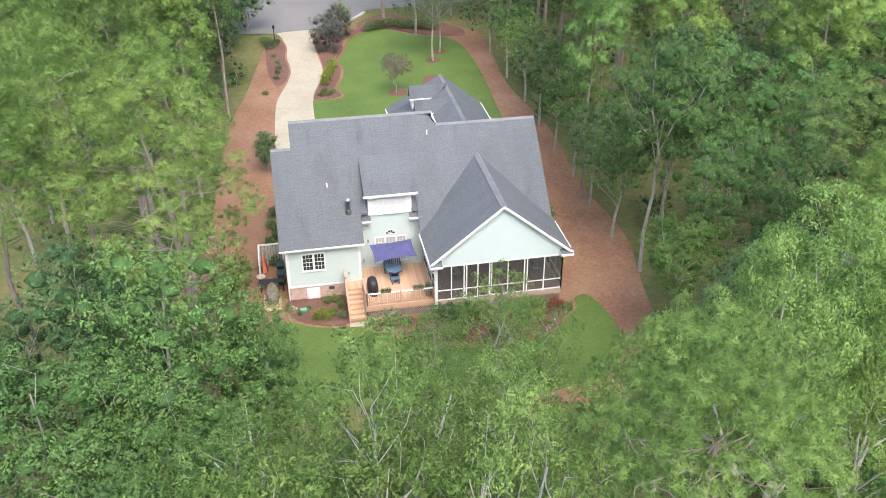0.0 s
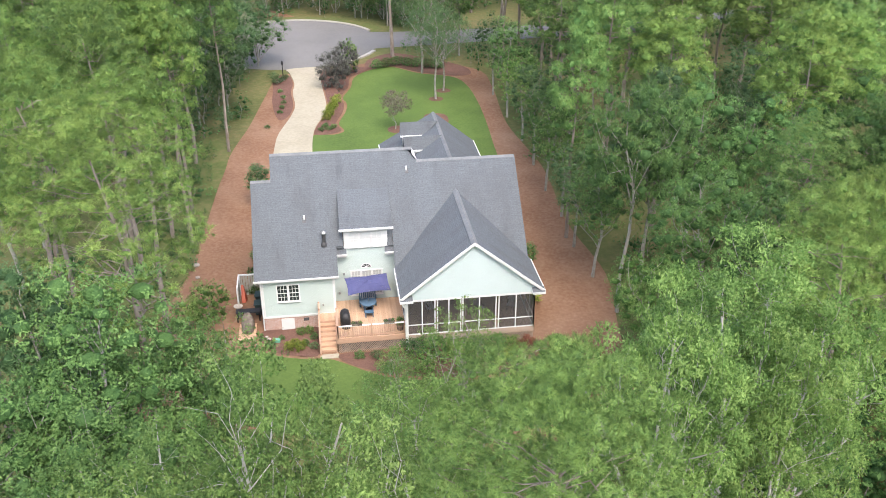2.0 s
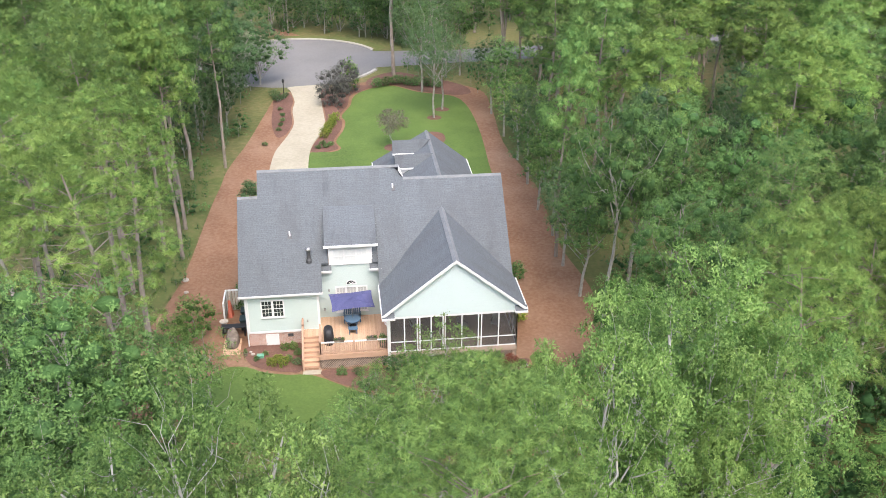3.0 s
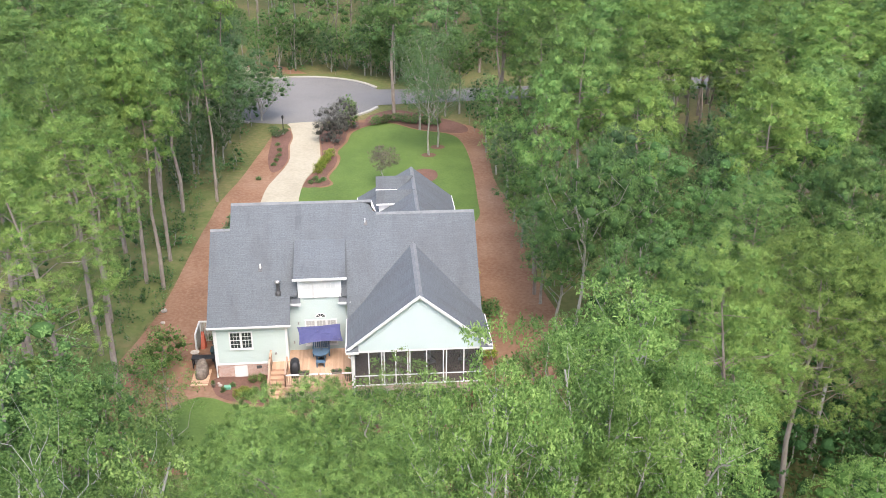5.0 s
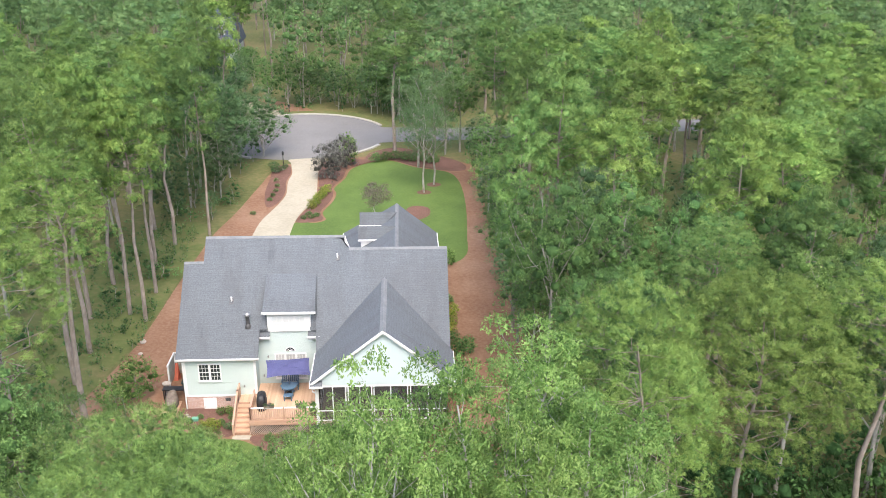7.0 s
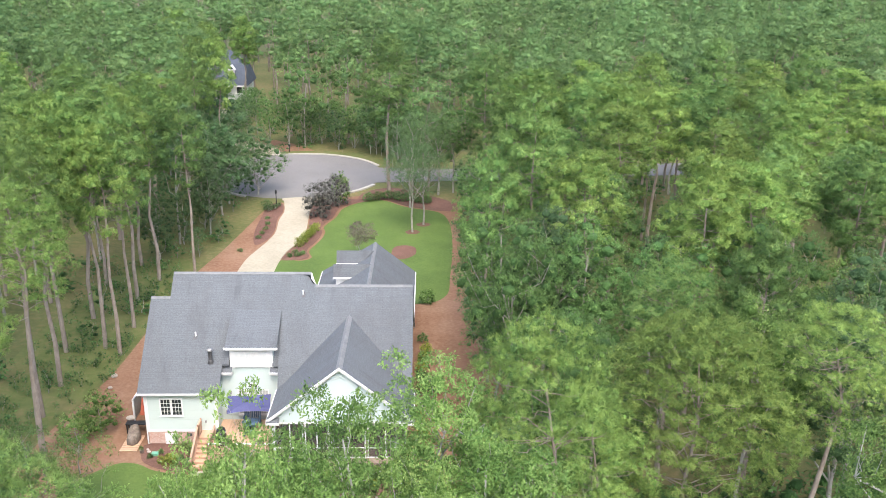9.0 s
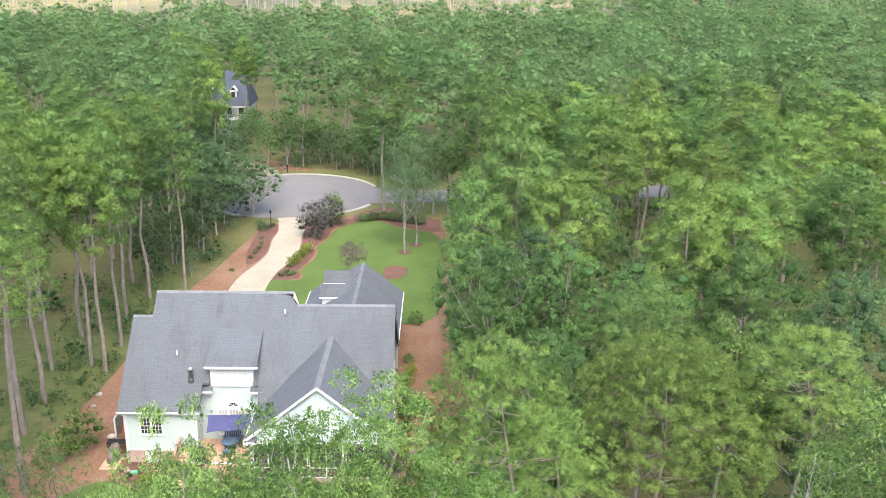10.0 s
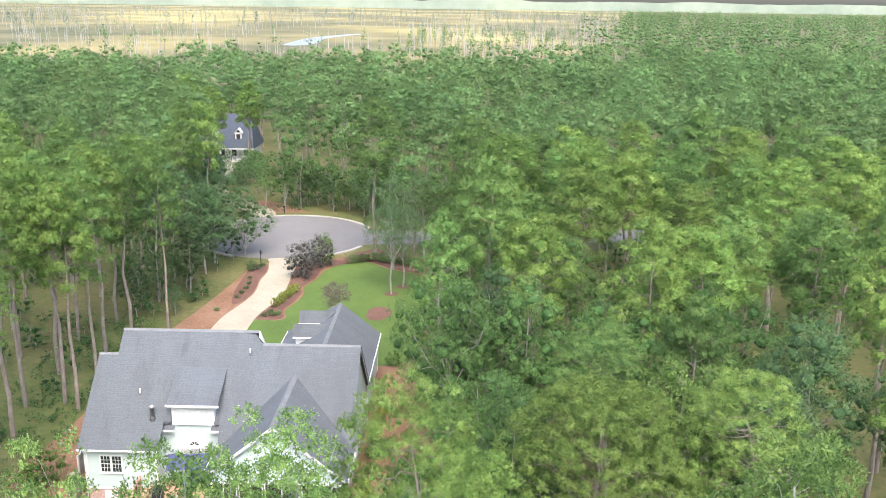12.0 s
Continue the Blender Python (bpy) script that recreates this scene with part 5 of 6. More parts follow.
grow("pine_tree", LIGHT_PINE, [(33.7, 12, 19.7, 3.6), (45.5, 7.3, 20, 3.8), (25.8, 11.3, 19.8, 2.6), (30, 16.5, 23.2, 3.5), (41.2, 4.5, 21.6, 3.6), (59.9, 32.3, 20, 4.4), (52, 36.6, 20.5, 4.0), (28.6, 27.7, 21, 3.2), (40, 31.8, 22.5, 3.8), (38.5, 23, 21, 3.8), (49.5, 13, 19.8, 3.8), (58, 17, 19.2, 4.0)],
     22, 3.8, "tall pine among broadleaved trees beside the house", "pines in the east woods")
grow("broadleaf_tree", NEAR_BROAD, [(2.9, -36.4, 23.4, 3.4), (4.9, -34.4, 21.2, 3.4), (6.9, -38.9, 22.6, 3.2), (0.6, -38.4, 21.6, 3.6), (8.2, -31.0, 17.6, 3.4), (-1.4, -32.0, 18.0, 3.6)], 21, 3.6, "broadleaved tree with pale bare branches and bright leaves", "broadleaved trees behind the house")
grow("broadleaf_tree", AIRY_BROAD, [(15.2, -35.0, 24.4, 2.7), (18.3, -32.4, 23.2, 3.1), (21.0, -29.4, 21.6, 3.6), (22.9, -31.4, 21.0, 3.3), (14.0, -31.6, 20.2, 2.4), (20.6, -34.0, 20.4, 2.6), (38.4, -32.6, 24.0, 3.4)], 21, 3.6, "slender broadleaved tree with pale forking trunk", "broadleaved trees behind the house")
grow("broadleaf_tree", SMALL_BROAD, [(-1.4, -7.6, 6.8, 2.3), (-3.8, -9.8, 8.0, 2.6), (13.4, -9.8, 7.6, 2.9), (15.0, -13.6, 7.2, 2.8), (9.2, -9.4, 4.4, 2.0), (8.4, -14.5, 7.0, 2.6), (11.6, -16.5, 9.6, 3.6), (6.2, -23.0, 11.0, 3.2), (11.8, -24.4, 10.6, 3.2), (16.0, -24.0, 11.0, 3.0), (1.0, -25.0, 11.5, 3.2)],
     7, 2.2, "light green small tree behind the porch", "small trees behind the house")
grow("broadleaf_tree", [OAK[1], OAK[0], OAK[2]], [(-4.6, -22.4, 17.8, 4.8), (-4.4, -29.0, 16.0, 4.6), (-8.8, -19.0, 17.0, 4.4), (-0.9, -20.6, 13.6, 2.8), (-10.0, -26.0, 16.5, 4.8), (-15.0, -20.0, 16, 4.6), (-6.8, -13, 10, 3.0), (-6.4, -35.0, 17, 4.6), (-14.5, -31, 16, 4.6)],
     17, 4.2, "dense dark green broadleaved tree at the yard's edge", "broadleaved trees west of the lawn")
grow("broadleaf_tree", LIGHT_OAK, [(26.2, 4.6, 10.5, 3.2), (26.0, 9.6, 9.5, 3.0), (26.4, 15.2, 11, 3.2), (26.2, 20.6, 10, 3.0), (26.4, 26.6, 11, 3.2), (26.6, 33, 10, 3.2), (26.4, 40, 11, 3.2), (26.2, 47.5, 10, 3.0)],
     17, 4.2, "low broadleaved tree at the edge of the straw yard", "broadleaved trees east of the house")
grow("broadleaf_tree", [OAK[0], OAK[2], OAK[1], OAK[3]], [(26.6, -0.6, 19.0, 3.8), (29.8, 3.4, 17.6, 4.0), (32.2, 1.6, 16.6, 4.0), (39.4, -12.6, 17.6, 3.6), (45.6, 1.8, 17.4, 4.2), (48.6, -7, 18.2, 4.4), (36.8, 17.8, 15.6, 3.8), (25.2, -10, 10.4, 3.0), (29.2, -7.5, 15, 3.8), (25.4, -17.5, 12, 3.2), (30.4, -13.6, 15.6, 3.4), (35.6, -24.6, 9.5, 3.4), (38.2, 0.8, 16.5, 4.0), (44.8, -13, 16, 4.4)],
     17, 4.2, "broadleaved tree with pale twigs in the east woods", "broadleaved trees east of the house")

# ---- the front garden ----
pick = random.Random(5)
shrub = lambda k, x, y, s, label, sq=1.0, cat="shrub": plant("shrub", SHRUB[k], (x, y, -0.4 if k == 7 else 0.05), s, x * 1.7 + y, label, cat, "", sq)
shrub(7, 7.2, 52.6, 2.0, "large bronze-leaved shrub beside the driveway", 1.25)
shrub(7, 8.9, 57.2, 1.7, "bronze-green shrub by the street", 1.35)
shrub(0, 9.4, 58.2, 1.3, "green shrub by the street", 1.5)
for k in range(6):
    shrub(3, 5.9 + 0.25 * k + 0.2 * (k % 2), 41.4 + 1.05 * k, 0.55, "golden-leaved low shrub in the driveway bed", 1.1)
for x, y in ((5.3, 38.4), (6.2, 38.6), (5.8, 39.6), (6.7, 39.2)):
    shrub(1, x, y, 0.38, "low green shrub in the driveway bed", 0.6)
for k in range(7):
    shrub(1, 13 + 1.3 * k, 60.2 - 0.5 * abs(k - 2), 0.85, "clipped green shrub in the street bed", 0.7)
for x, y in ((0.9, 46), (1.1, 47.6), (0.7, 44.4), (1.0, 49.4), (-0.6, 40), (0.6, 51.5)):
    shrub(1, x, y, 0.34, "small green plant in the driveway's straw edge", 0.6)
for x, y, s in ((0.2, 54.6, 0.6), (0.9, 55.6, 0.45), (-0.2, 56.2, 0.7), (1.2, 56.6, 0.4)):
    shrub(6, x, y, s, "grey-green shrub round the mailbox stones", 0.8)
CRAPE = model("crape", broad_parts(4.2, 1.9, 0.4, 40, 0.5, 16, 0.13, 5, gap=0.15, twigs=0.6, thin=0.1), PALE_BARK, PINK_LEAF)
plant("crape_myrtle", CRAPE, (13.4, 38.0), 1.0, 0.4, "crape myrtle with faded pink blossom on the lawn", "tree")
BIRCH = model("birch", broad_parts(12, 3.5, 0.3, 66, 0.7, 7, 0.15, 6, gap=0.45, twigs=0.6, thin=0.1, boughs=8), GREY_BARK, GREY_LEAF)
plant("birch_tree", BIRCH, (19.1, 46.8), 1.0, 0.0, "airy birch with white trunk on the front lawn", "tree", "", 1.0)
plant("birch_tree", BIRCH, (18.6, 56.6), 1.2, 2.1, "airy grey-green tree by the street", "tree", "", 0.95)
plant("birch_tree", BIRCH, (22.4, 62.4), 1.15, 3.9, "airy grey-green tree by the street", "tree", "", 0.95)
plant("birch_tree", BIRCH, (20.4, 49.6), 1.0, 3.0, "airy grey-green tree with dark trunk on the front lawn", "tree", "", 0.9)
plant("oak_tree", OAK[2], (-2.4, 62.0, -4.0), 0.95, 3.3, "grey-green oak overhanging the turning circle", "tree", "", 0.85)
plant("oak_tree", OAK[2], (-5.6, 58.0, -3.0), 0.9, 5.1, "grey-green oak overhanging the turning circle", "tree", "", 0.9)
plant("oak_tree", OAK[2], (-5.4, 53.0, -3.0), 0.95, 1.0, "grey-green oak overhanging the turning circle", "tree", "", 0.95)
plant("oak_tree", OAK[2], (-8.2, 64.5, -3.0), 1.15, 2.0, "grey-green oak overhanging the turning circle", "tree", "", 0.95)
plant("oak_tree", OAK[2], (-5.2, 45.5, -2.5), 0.75, 4.0, "grey-green oak beside the straw edge", "tree", "", 0.95)
plant("oak_tree", OAK[2], (-8.5, 50), 0.9, 5.0, "grey-green oak beside the straw edge", "tree", "", 1.0)
plant("oak_tree", OAK[0], (24.5, 63.5), 0.8, 5.0, "dark green tree by the street", "tree", "", 0.9)
standing += [(-5.2, 53.0, 4), (-6.5, 60.5, 4), (-4.2, 45.5, 3), (-8.5, 50, 4), (24.5, 63.5, 3)]
HOLLY = model("holly", broad_parts(4.4, 1.25, 0.03, 36, 0.48, 12, 0.15, 5, 0.6, gap=0.02, twigs=0.1), GREY_BARK, GREY_LEAF)
plant("holly_tree", HOLLY, (-0.7, 21.5), 1.0, 0.0, "upright dark evergreen beside the house wall", "tree")

# shrubs round the house
shrub(0, -3.7, 2.0, 1.55, "large rounded light green shrub on the straw", 1.0)
shrub(0, -4.9, 0.6, 1.2, "rounded light green shrub on the straw", 0.95)
for x, y, k, s in ((20.6, 5.0, 1, 0.55), (20.7, 7.2, 1, 0.75), (20.5, 9.6, 1, 0.6), (20.4, 11.4, 3, 0.55), (20.6, 13.0, 3, 0.6), (20.8, 14.6, 3, 0.6), (20.4, 3.0, 3, 0.5), (20.6, 1.4, 3, 0.6), (21.0, 25.5, 0, 0.8), (21.6, 8.0, 1, 0.8), (20.5, 17.0, 1, 0.5)):
    shrub(k, x, y, s, "golden-leaved shrub along the house wall" if k == 3 else "green shrub along the house wall", 0.9)
for x, y, k, s in ((1.0, -1.6, 1, 0.3), (2.1, -2.4, 3, 0.5), (2.9, -2.5, 3, 0.6), (3.6, -0.4, 0, 0.45), (3.0, -0.5, 0, 0.45), (3.95, -1.2, 1, 0.4), (1.6, -1.0, 1, 0.3), (3.3, -1.9, 1, 0.38), (3.9, -2.5, 6, 0.45), (2.5, -1.9, 3, 0.45)):
    shrub(k, x, y, s * 0.75, "yellow flowering clump in the rear bed" if k == 3 else "green perennial clump in the rear bed", 0.9, "plant")
for x, y, k, s in ((18.9, -4.2, 5, 0.5), (18.2, -4.6, 5, 0.45), (19.6, -4.7, 0, 0.35), (17.6, -4.5, 0, 0.6), (16.6, -4.4, 1, 0.7), (17.2, -5.6, 3, 0.5), (16.2, -5.4, 0, 0.6), (15.0, -4.6, 1, 0.8), (13.6, -4.8, 0, 0.8), (12.2, -4.6, 1, 0.9), (10.8, -4.4, 6, 0.9), (9.4, -4.2, 1, 0.4), (8.2, -4.3, 6, 0.4), (7.0, -4.1, 1, 0.36), (11.4, -6.4, 0, 0.7), (14.2, -6.6, 0, 0.8), (8.8, -6.0, 0, 0.5)):
    shrub(k, x, y, s, {5: "russet-leaved shrub by the porch corner", 3: "yellow flowering shrub by the porch"}.get(k, "green shrub along the porch lattice"), 0.95)
for x, y in ((1.0, 5.6), (-0.4, 6.8), (-0.8, 8.2), (-0.3, 9.4), (-0.7, 11), (-0.5, 13)):
    shrub(1, x if x < 0.3 else -0.6, y, 0.5, "green shrub beside the west wall", 0.8)
bm = bmesh.new()
for k in range(34):
    s = pick.uniform(0, 1)
    lathe([(0.015, 0.0), (0.035, 0.06), (0.02, 0.1)], (17.5 + 2.6 * s + pick.uniform(-0.15, 0.15), -6.7 + 2.2 * s + 0.35 * math.sin(3 * s) + pick.uniform(-0.15, 0.15), 0.1), 5, bm)
tagged(part("white_flowers", bm, WHITE), "low white flowers edging the porch bed", "flowers", kind="stuff")

# ---- yard things ----
fence = thing("bin_screen", (-1.0, 4.5, 0), "white-framed screen fence hiding the bins", "fence")
for x, y in ((-1.66, 5.6), (-1.66, 3.6), (0.1, 5.6)):
    part("post", box(x - 0.06, x + 0.06, y - 0.06, y + 0.06, 0, 1.95), WHITE, fence)
part("rail", bar((-1.7, 5.6, 1.9), (0.35, 5.6, 1.9), 0.1, 0.1), WHITE, fence)
part("rail", bar((-1.66, 5.6, 1.9), (-1.66, 3.6, 1.9), 0.1, 0.1), WHITE, fence)
for k in range(9):
    part("panel", box(-1.58 + k * 0.2, -1.42 + k * 0.2, 5.56, 5.6, 0.15, 1.84), KERB, fence)
for k in range(9):
    part("panel", box(-1.68, -1.65, 3.7 + k * 0.2, 3.86 + k * 0.2, 0.15, 1.84), KERB, fence)


def wheeled_bin(x, y):
    t = thing("wheeled_bin", (x, y, rise(y)), "dark green wheeled rubbish bin beside the house", "bin", "bins beside the house")
    z = rise(y)
    bm = slab([(x - 0.24, y - 0.28, z + 0.05), (x + 0.24, y - 0.28, z + 0.05), (x + 0.24, y + 0.26, z + 0.05), (x - 0.24, y + 0.26, z + 0.05)], 0.0)
    bm.free()
    bm = lathe([(0.30, 0.05), (0.36, 0.95), (0.39, 0.97), (0.39, 1.0)], (0, 0, 0), 4)
    bmesh.ops.rotate(bm, verts=bm.verts, matrix=Matrix.Rotation(math.pi / 4, 3, "Z"))
    bmesh.ops.bevel(bm, geom=bm.edges[:], offset=0.02, segments=2, affect="EDGES")
    bmesh.ops.translate(bm, verts=bm.verts, vec=(x, y, z))
    part("body", bm, DARK_GREEN, t)
    lid = part("lid", slab([(x - 0.31, y - 0.36, z + 1.03), (x + 0.31, y - 0.36, z + 1.03), (x + 0.28, y + 0.3, z + 1.12), (x - 0.28, y + 0.3, z + 1.12)], 0.05), DARK_GREEN, t)
    part("handle", bar((x - 0.25, y + 0.36, z + 0.98), (x + 0.25, y + 0.36, z + 0.98), 0.035, 0.035), BLACK, t)
    for s in (-0.28, 0.28):
        part("wheel", tube([(x + s - 0.03, y + 0.26, z + 0.12), (x + s + 0.03, y + 0.26, z + 0.12)], [0.12, 0.12], 12), BLACK, t)


wheeled_bin(-0.15, 3.9)
wheeled_bin(-0.15, 2.7)


def covered_smoker(at):
    t = thing("covered_smoker", at, "smoker under a sagging brown canvas cover on boards", "grill")
    x, y, z = at
    bm = bmesh.new()
    prof = [(0.46, 0.82, 0.0), (0.46, 0.85, 0.25), (0.45, 0.83, 0.5), (0.41, 0.78, 0.78), (0.34, 0.68, 0.95), (0.22, 0.5, 1.04), (0.08, 0.3, 1.08)]
    rings = [[bm.verts.new((x + w * math.cos(a) * (1 + 0.07 * math.sin(7 * a) + 0.03 * math.sin(13 * a + 9 * h)), y + l * math.sin(a) * (1 + 0.05 * math.sin(5 * a + 1)), z + h * (0.82 + 0.25 * math.sin(a)) + 0.04 * math.sin(3 * a))) for a in [k * math.tau / 24 for k in range(24)]] for w, l, h in prof]
    for r0, r1 in zip(rings, rings[1:]):
        for k in range(24):
            bm.faces.new((r0[k], r0[(k + 1) % 24], r1[(k + 1) % 24], r1[k]))
    bm.faces.new(rings[-1]), bm.faces.new(rings[0][::-1])
    part("cover", bm, BROWN_COVER, t, smooth=True)


covered_smoker((-0.85, 0.75, 0.12))
pal = thing("board_platform", (-0.85, 0.3, 0), "low wooden board platform under the smoker", "platform")
for k in range(9):
    part("board", box(-1.5, -0.25, -0.7 + k * 0.24, -0.5 + k * 0.24, 0.06, 0.115), DECK, pal)
for xx in (-1.4, -0.4):
    part("bearer", box(xx - 0.05, xx + 0.05, -0.7, 1.4, 0.02, 0.062), LATTICE, pal)
tb = thing("potting_table", (-0.9, 2.0, 0), "black topped table beside the smoker", "table")
part("top", box(-1.75, 0.05, 1.7, 2.3, 0.82, 0.9, None, 0.02), BLACK, tb)
for xx in (-1.65, -0.05):
    for yy in (1.78, 2.22):
        part("leg", box(xx - 0.04, xx + 0.04, yy - 0.04, yy + 0.04, 0.03, 0.82), BLACK, tb)
bath = thing("bird_bath", (-1.6, 2.6, rise(2.6)), "pale round stone bird bath", "bird bath")
part("bowl", lathe([(0.1, 0.75), (0.32, 0.86), (0.34, 0.92), (0.3, 0.9), (0.1, 0.84)], (-1.6, 2.6, rise(2.6))), STONE, bath)
part("pedestal", lathe([(0.22, 0.0), (0.2, 0.08), (0.1, 0.2), (0.09, 0.6), (0.14, 0.76)], (-1.6, 2.6, rise(2.6))), STONE, bath)
# unidentified red object by the fence, given a simple hull-like shape
kayak = thing("red_fence_object", (-1.3, 4.6, rise(4.6)), "unidentified red object leaning on the fence", "sled")
part("hull", slab([(-1.5, 4.4, 0.15), (-1.2, 4.4, 0.15), (-1.1, 4.9, 0.15), (-1.35, 5.3, 1.2), (-1.55, 5.3, 1.2)], 0.08), CERAMIC, kayak)


def pot_plant(x, y, z, r, k, label):
    t = thing("pot_plant", (x, y, z), label, "potted plant")
    part("pot", lathe([(r * 0.7, 0), (r, r * 1.4), (r * 1.08, r * 1.45), (r * 0.9, r * 1.4)], (x, y, z), 12), BROWN_COVER if k else DARK_GREEN, t)
    o = new("leaves", SHRUB[1 if k else 0][1])
    o.parent, o.matrix_parent_inverse = t, t.matrix_basis.inverted()
    o.matrix_basis = Matrix.LocRotScale((x, y, z + r * 1.2), None, (r * 1.1,) * 3)


pot_plant(0.2, -0.9, 0.08, 0.16, 1, "small potted plant at the brick corner")
pot_plant(10.0, -2.6, DZ, 0.3, 1, "leafy potted plant in the deck corner")
for x in (6.95, 9.2):
    t = thing("rail_planter", (x, -3.16, DZ + 0.98), "flower box with foliage on the deck rail", "planter", "planters on the deck rail")
    part("box", box(x - 0.35, x + 0.35, -3.26, -3.06, DZ + 0.98, DZ + 1.14), BROWN_COVER, t)
    for k in range(3):
        o = new("foliage", SHRUB[(6, 2, 1)[k]][1])
        o.parent, o.matrix_parent_inverse = t, t.matrix_basis.inverted()
        o.matrix_basis = Matrix.LocRotScale((x - 0.24 + 0.24 * k, -3.16, DZ + 1.08), Euler((0, 0, k)), (0.16, 0.14, 0.12))
# unidentified red object, given a plain turned shape
can = thing("red_object", (10.0, -2.05, DZ), "small unidentified red object standing by the porch post", "can")
part("body", lathe([(0.13, 0.0), (0.14, 0.05), (0.14, 0.42), (0.1, 0.5)], (10.0, -2.05, DZ), 12), CERAMIC, can)
tub = thing("green_tub", (1.25, -1.2, 0.08), "shallow green plastic tub in the rear bed", "tub")
part("shell", box(1.0, 1.5, -1.4, -1.05, 0.08, 0.3, None, 0.03), rough_mat("jade_plastic", (0.1, 0.3, 0.2), (0.14, 0.36, 0.25), (0.18, 0.42, 0.3), 9, 2, 0.5, 0.1, 0.004), tub)
for k, (x, y) in enumerate(((0.5, -0.5), (0.7, -0.8), (-5.5, 10.6), (-5.2, 8.6), (0.9, 56.0), (0.3, 55.2))):
    bm = bmesh.new()
    bmesh.ops.create_icosphere(bm, subdivisions=2, radius=(0.12 if k < 2 else 0.2) + 0.04 * (k % 3))
    for v in bm.verts:
        v.co *= 1 + 0.25 * noise.noise(v.co * 4 + Vector((k, 0, 0)))
        v.co.z *= 0.5
        v.co += Vector((x, y, rise(y) + 0.1))
    tagged(part("stone", bm, STONE), "pale rounded stone lying on the straw", "stone")


def porch_chair(at, turn):
    t = thing("porch_chair", (0, 0, 0), "pale cushioned chair inside the screened porch", "chair", "porch chairs")
    part("seat", box(-0.3, 0.3, -0.3, 0.3, 0.38, 0.5, None, 0.03), BLIND, t)
    part("backrest", slab([(-0.3, 0.24, 0.5), (0.3, 0.24, 0.5), (0.3, 0.36, 1.0), (-0.3, 0.36, 1.0)], 0.08, None, (0, 1, 0)), BLIND, t)
    for i in (-0.26, 0.26):
        for j in (-0.26, 0.26):
            part("leg", box(i - 0.025, i + 0.025, j - 0.025, j + 0.025, 0, 0.38), BROWN_COVER, t)
        part("armrest", box(i - 0.04, i + 0.04, -0.28, 0.3, 0.62, 0.66), BROWN_COVER, t)
    t.matrix_basis = pose(*at, 0, 0, turn)


porch_chair((15.9, -1.2, DZ), 30)
porch_chair((18.3, -1.0, DZ), -20)
porch_chair((12.4, -0.6, DZ), 10)

lamp = thing("lamp_post", (0.9, 57.0, rise(57)), "black lamp post at the driveway mouth", "lamp post")
part("post", tube([(0.9, 57.0, rise(57) - 0.1), (0.9, 57.0, rise(57) + 1.7)], [0.06, 0.05], 8), BLACK, lamp)
part("lantern", lathe([(0.08, 1.7), (0.15, 1.85), (0.15, 2.1), (0.05, 2.25)], (0.9, 57.0, rise(57)), 6), BLACK, lamp)
mb = thing("mailbox", (-1.7, 87.2, 1.35), "dark mailbox on a post across the street", "mailbox")
part("post", box(-1.76, -1.64, 87.14, 87.26, 1.35, 2.4), BLACK, mb)
part("box", box(-1.85, -1.55, 86.9, 87.4, 2.4, 2.7, None, 0.04), BLACK, mb)

# the house across the street
far = thing("far_house", (-23, 140, 1.35), "white house with slate-blue roof and dormer among trees", "house")
FX, FY, FZ = -22.4, 135.0, 1.35
part("wall", box(FX - 7, FX + 4.4, FY + 2, FY + 10, FZ, FZ + 3.6), WHITE, far)
part("gable_wall", slab([(FX + 4.3, FY + 0.4, FZ + 3.3), (FX + 3.2, FY + 5, FZ + 9.4), (FX + 4.3, FY + 9.6, FZ + 3.3)], 0.2, None, (-1, 0, 0)), WHITE, far)
bm = slab([(FX - 7.4, FY - 0.4, FZ + 3.1), (FX + 5, FY - 0.4, FZ + 3.1), (FX + 3.6, FY + 5, FZ + 9.8), (FX - 7.4, FY + 5, FZ + 9.8)], 0.2)
slab([(FX - 7.4, FY + 5, FZ + 9.8), (FX + 3.6, FY + 5, FZ + 9.8), (FX + 5, FY + 10.4, FZ + 3.1), (FX - 7.4, FY + 10.4, FZ + 3.1)], 0.2, bm)
slab([(FX + 5.02, FY - 0.4, FZ + 3.1), (FX + 5.02, FY + 10.4, FZ + 3.1), (FX + 3.62, FY + 5, FZ + 9.8)], 0.2, bm)
part("roof", bm, FAR_ROOF, far, "slate-blue shingled roof")
part("fascia", box(FX - 7.4, FX + 5, FY - 0.45, FY - 0.38, FZ + 2.75, FZ + 3.05), WHITE, far)
part("porch_floor", box(FX - 7.2, FX + 4.8, FY, FY + 2, FZ, FZ + 0.5), WHITE, far)
part("porch_rail", box(FX - 7.2, FX + 4.8, FY + 0.05, FY + 0.12, FZ + 1.2, FZ + 1.3), WHITE, far)
for k in range(6):
    part("column", box(FX - 7 + 2.3 * k, FX - 6.75 + 2.3 * k, FY, FY + 0.25, FZ + 0.5, FZ + 2.9), WHITE, far)
for k in range(4):
    part("window", box(FX - 5.5 + 2.6 * k, FX - 4.5 + 2.6 * k, FY + 1.94, FY + 2.02, FZ + 1.0, FZ + 2.7), GLASS, far)
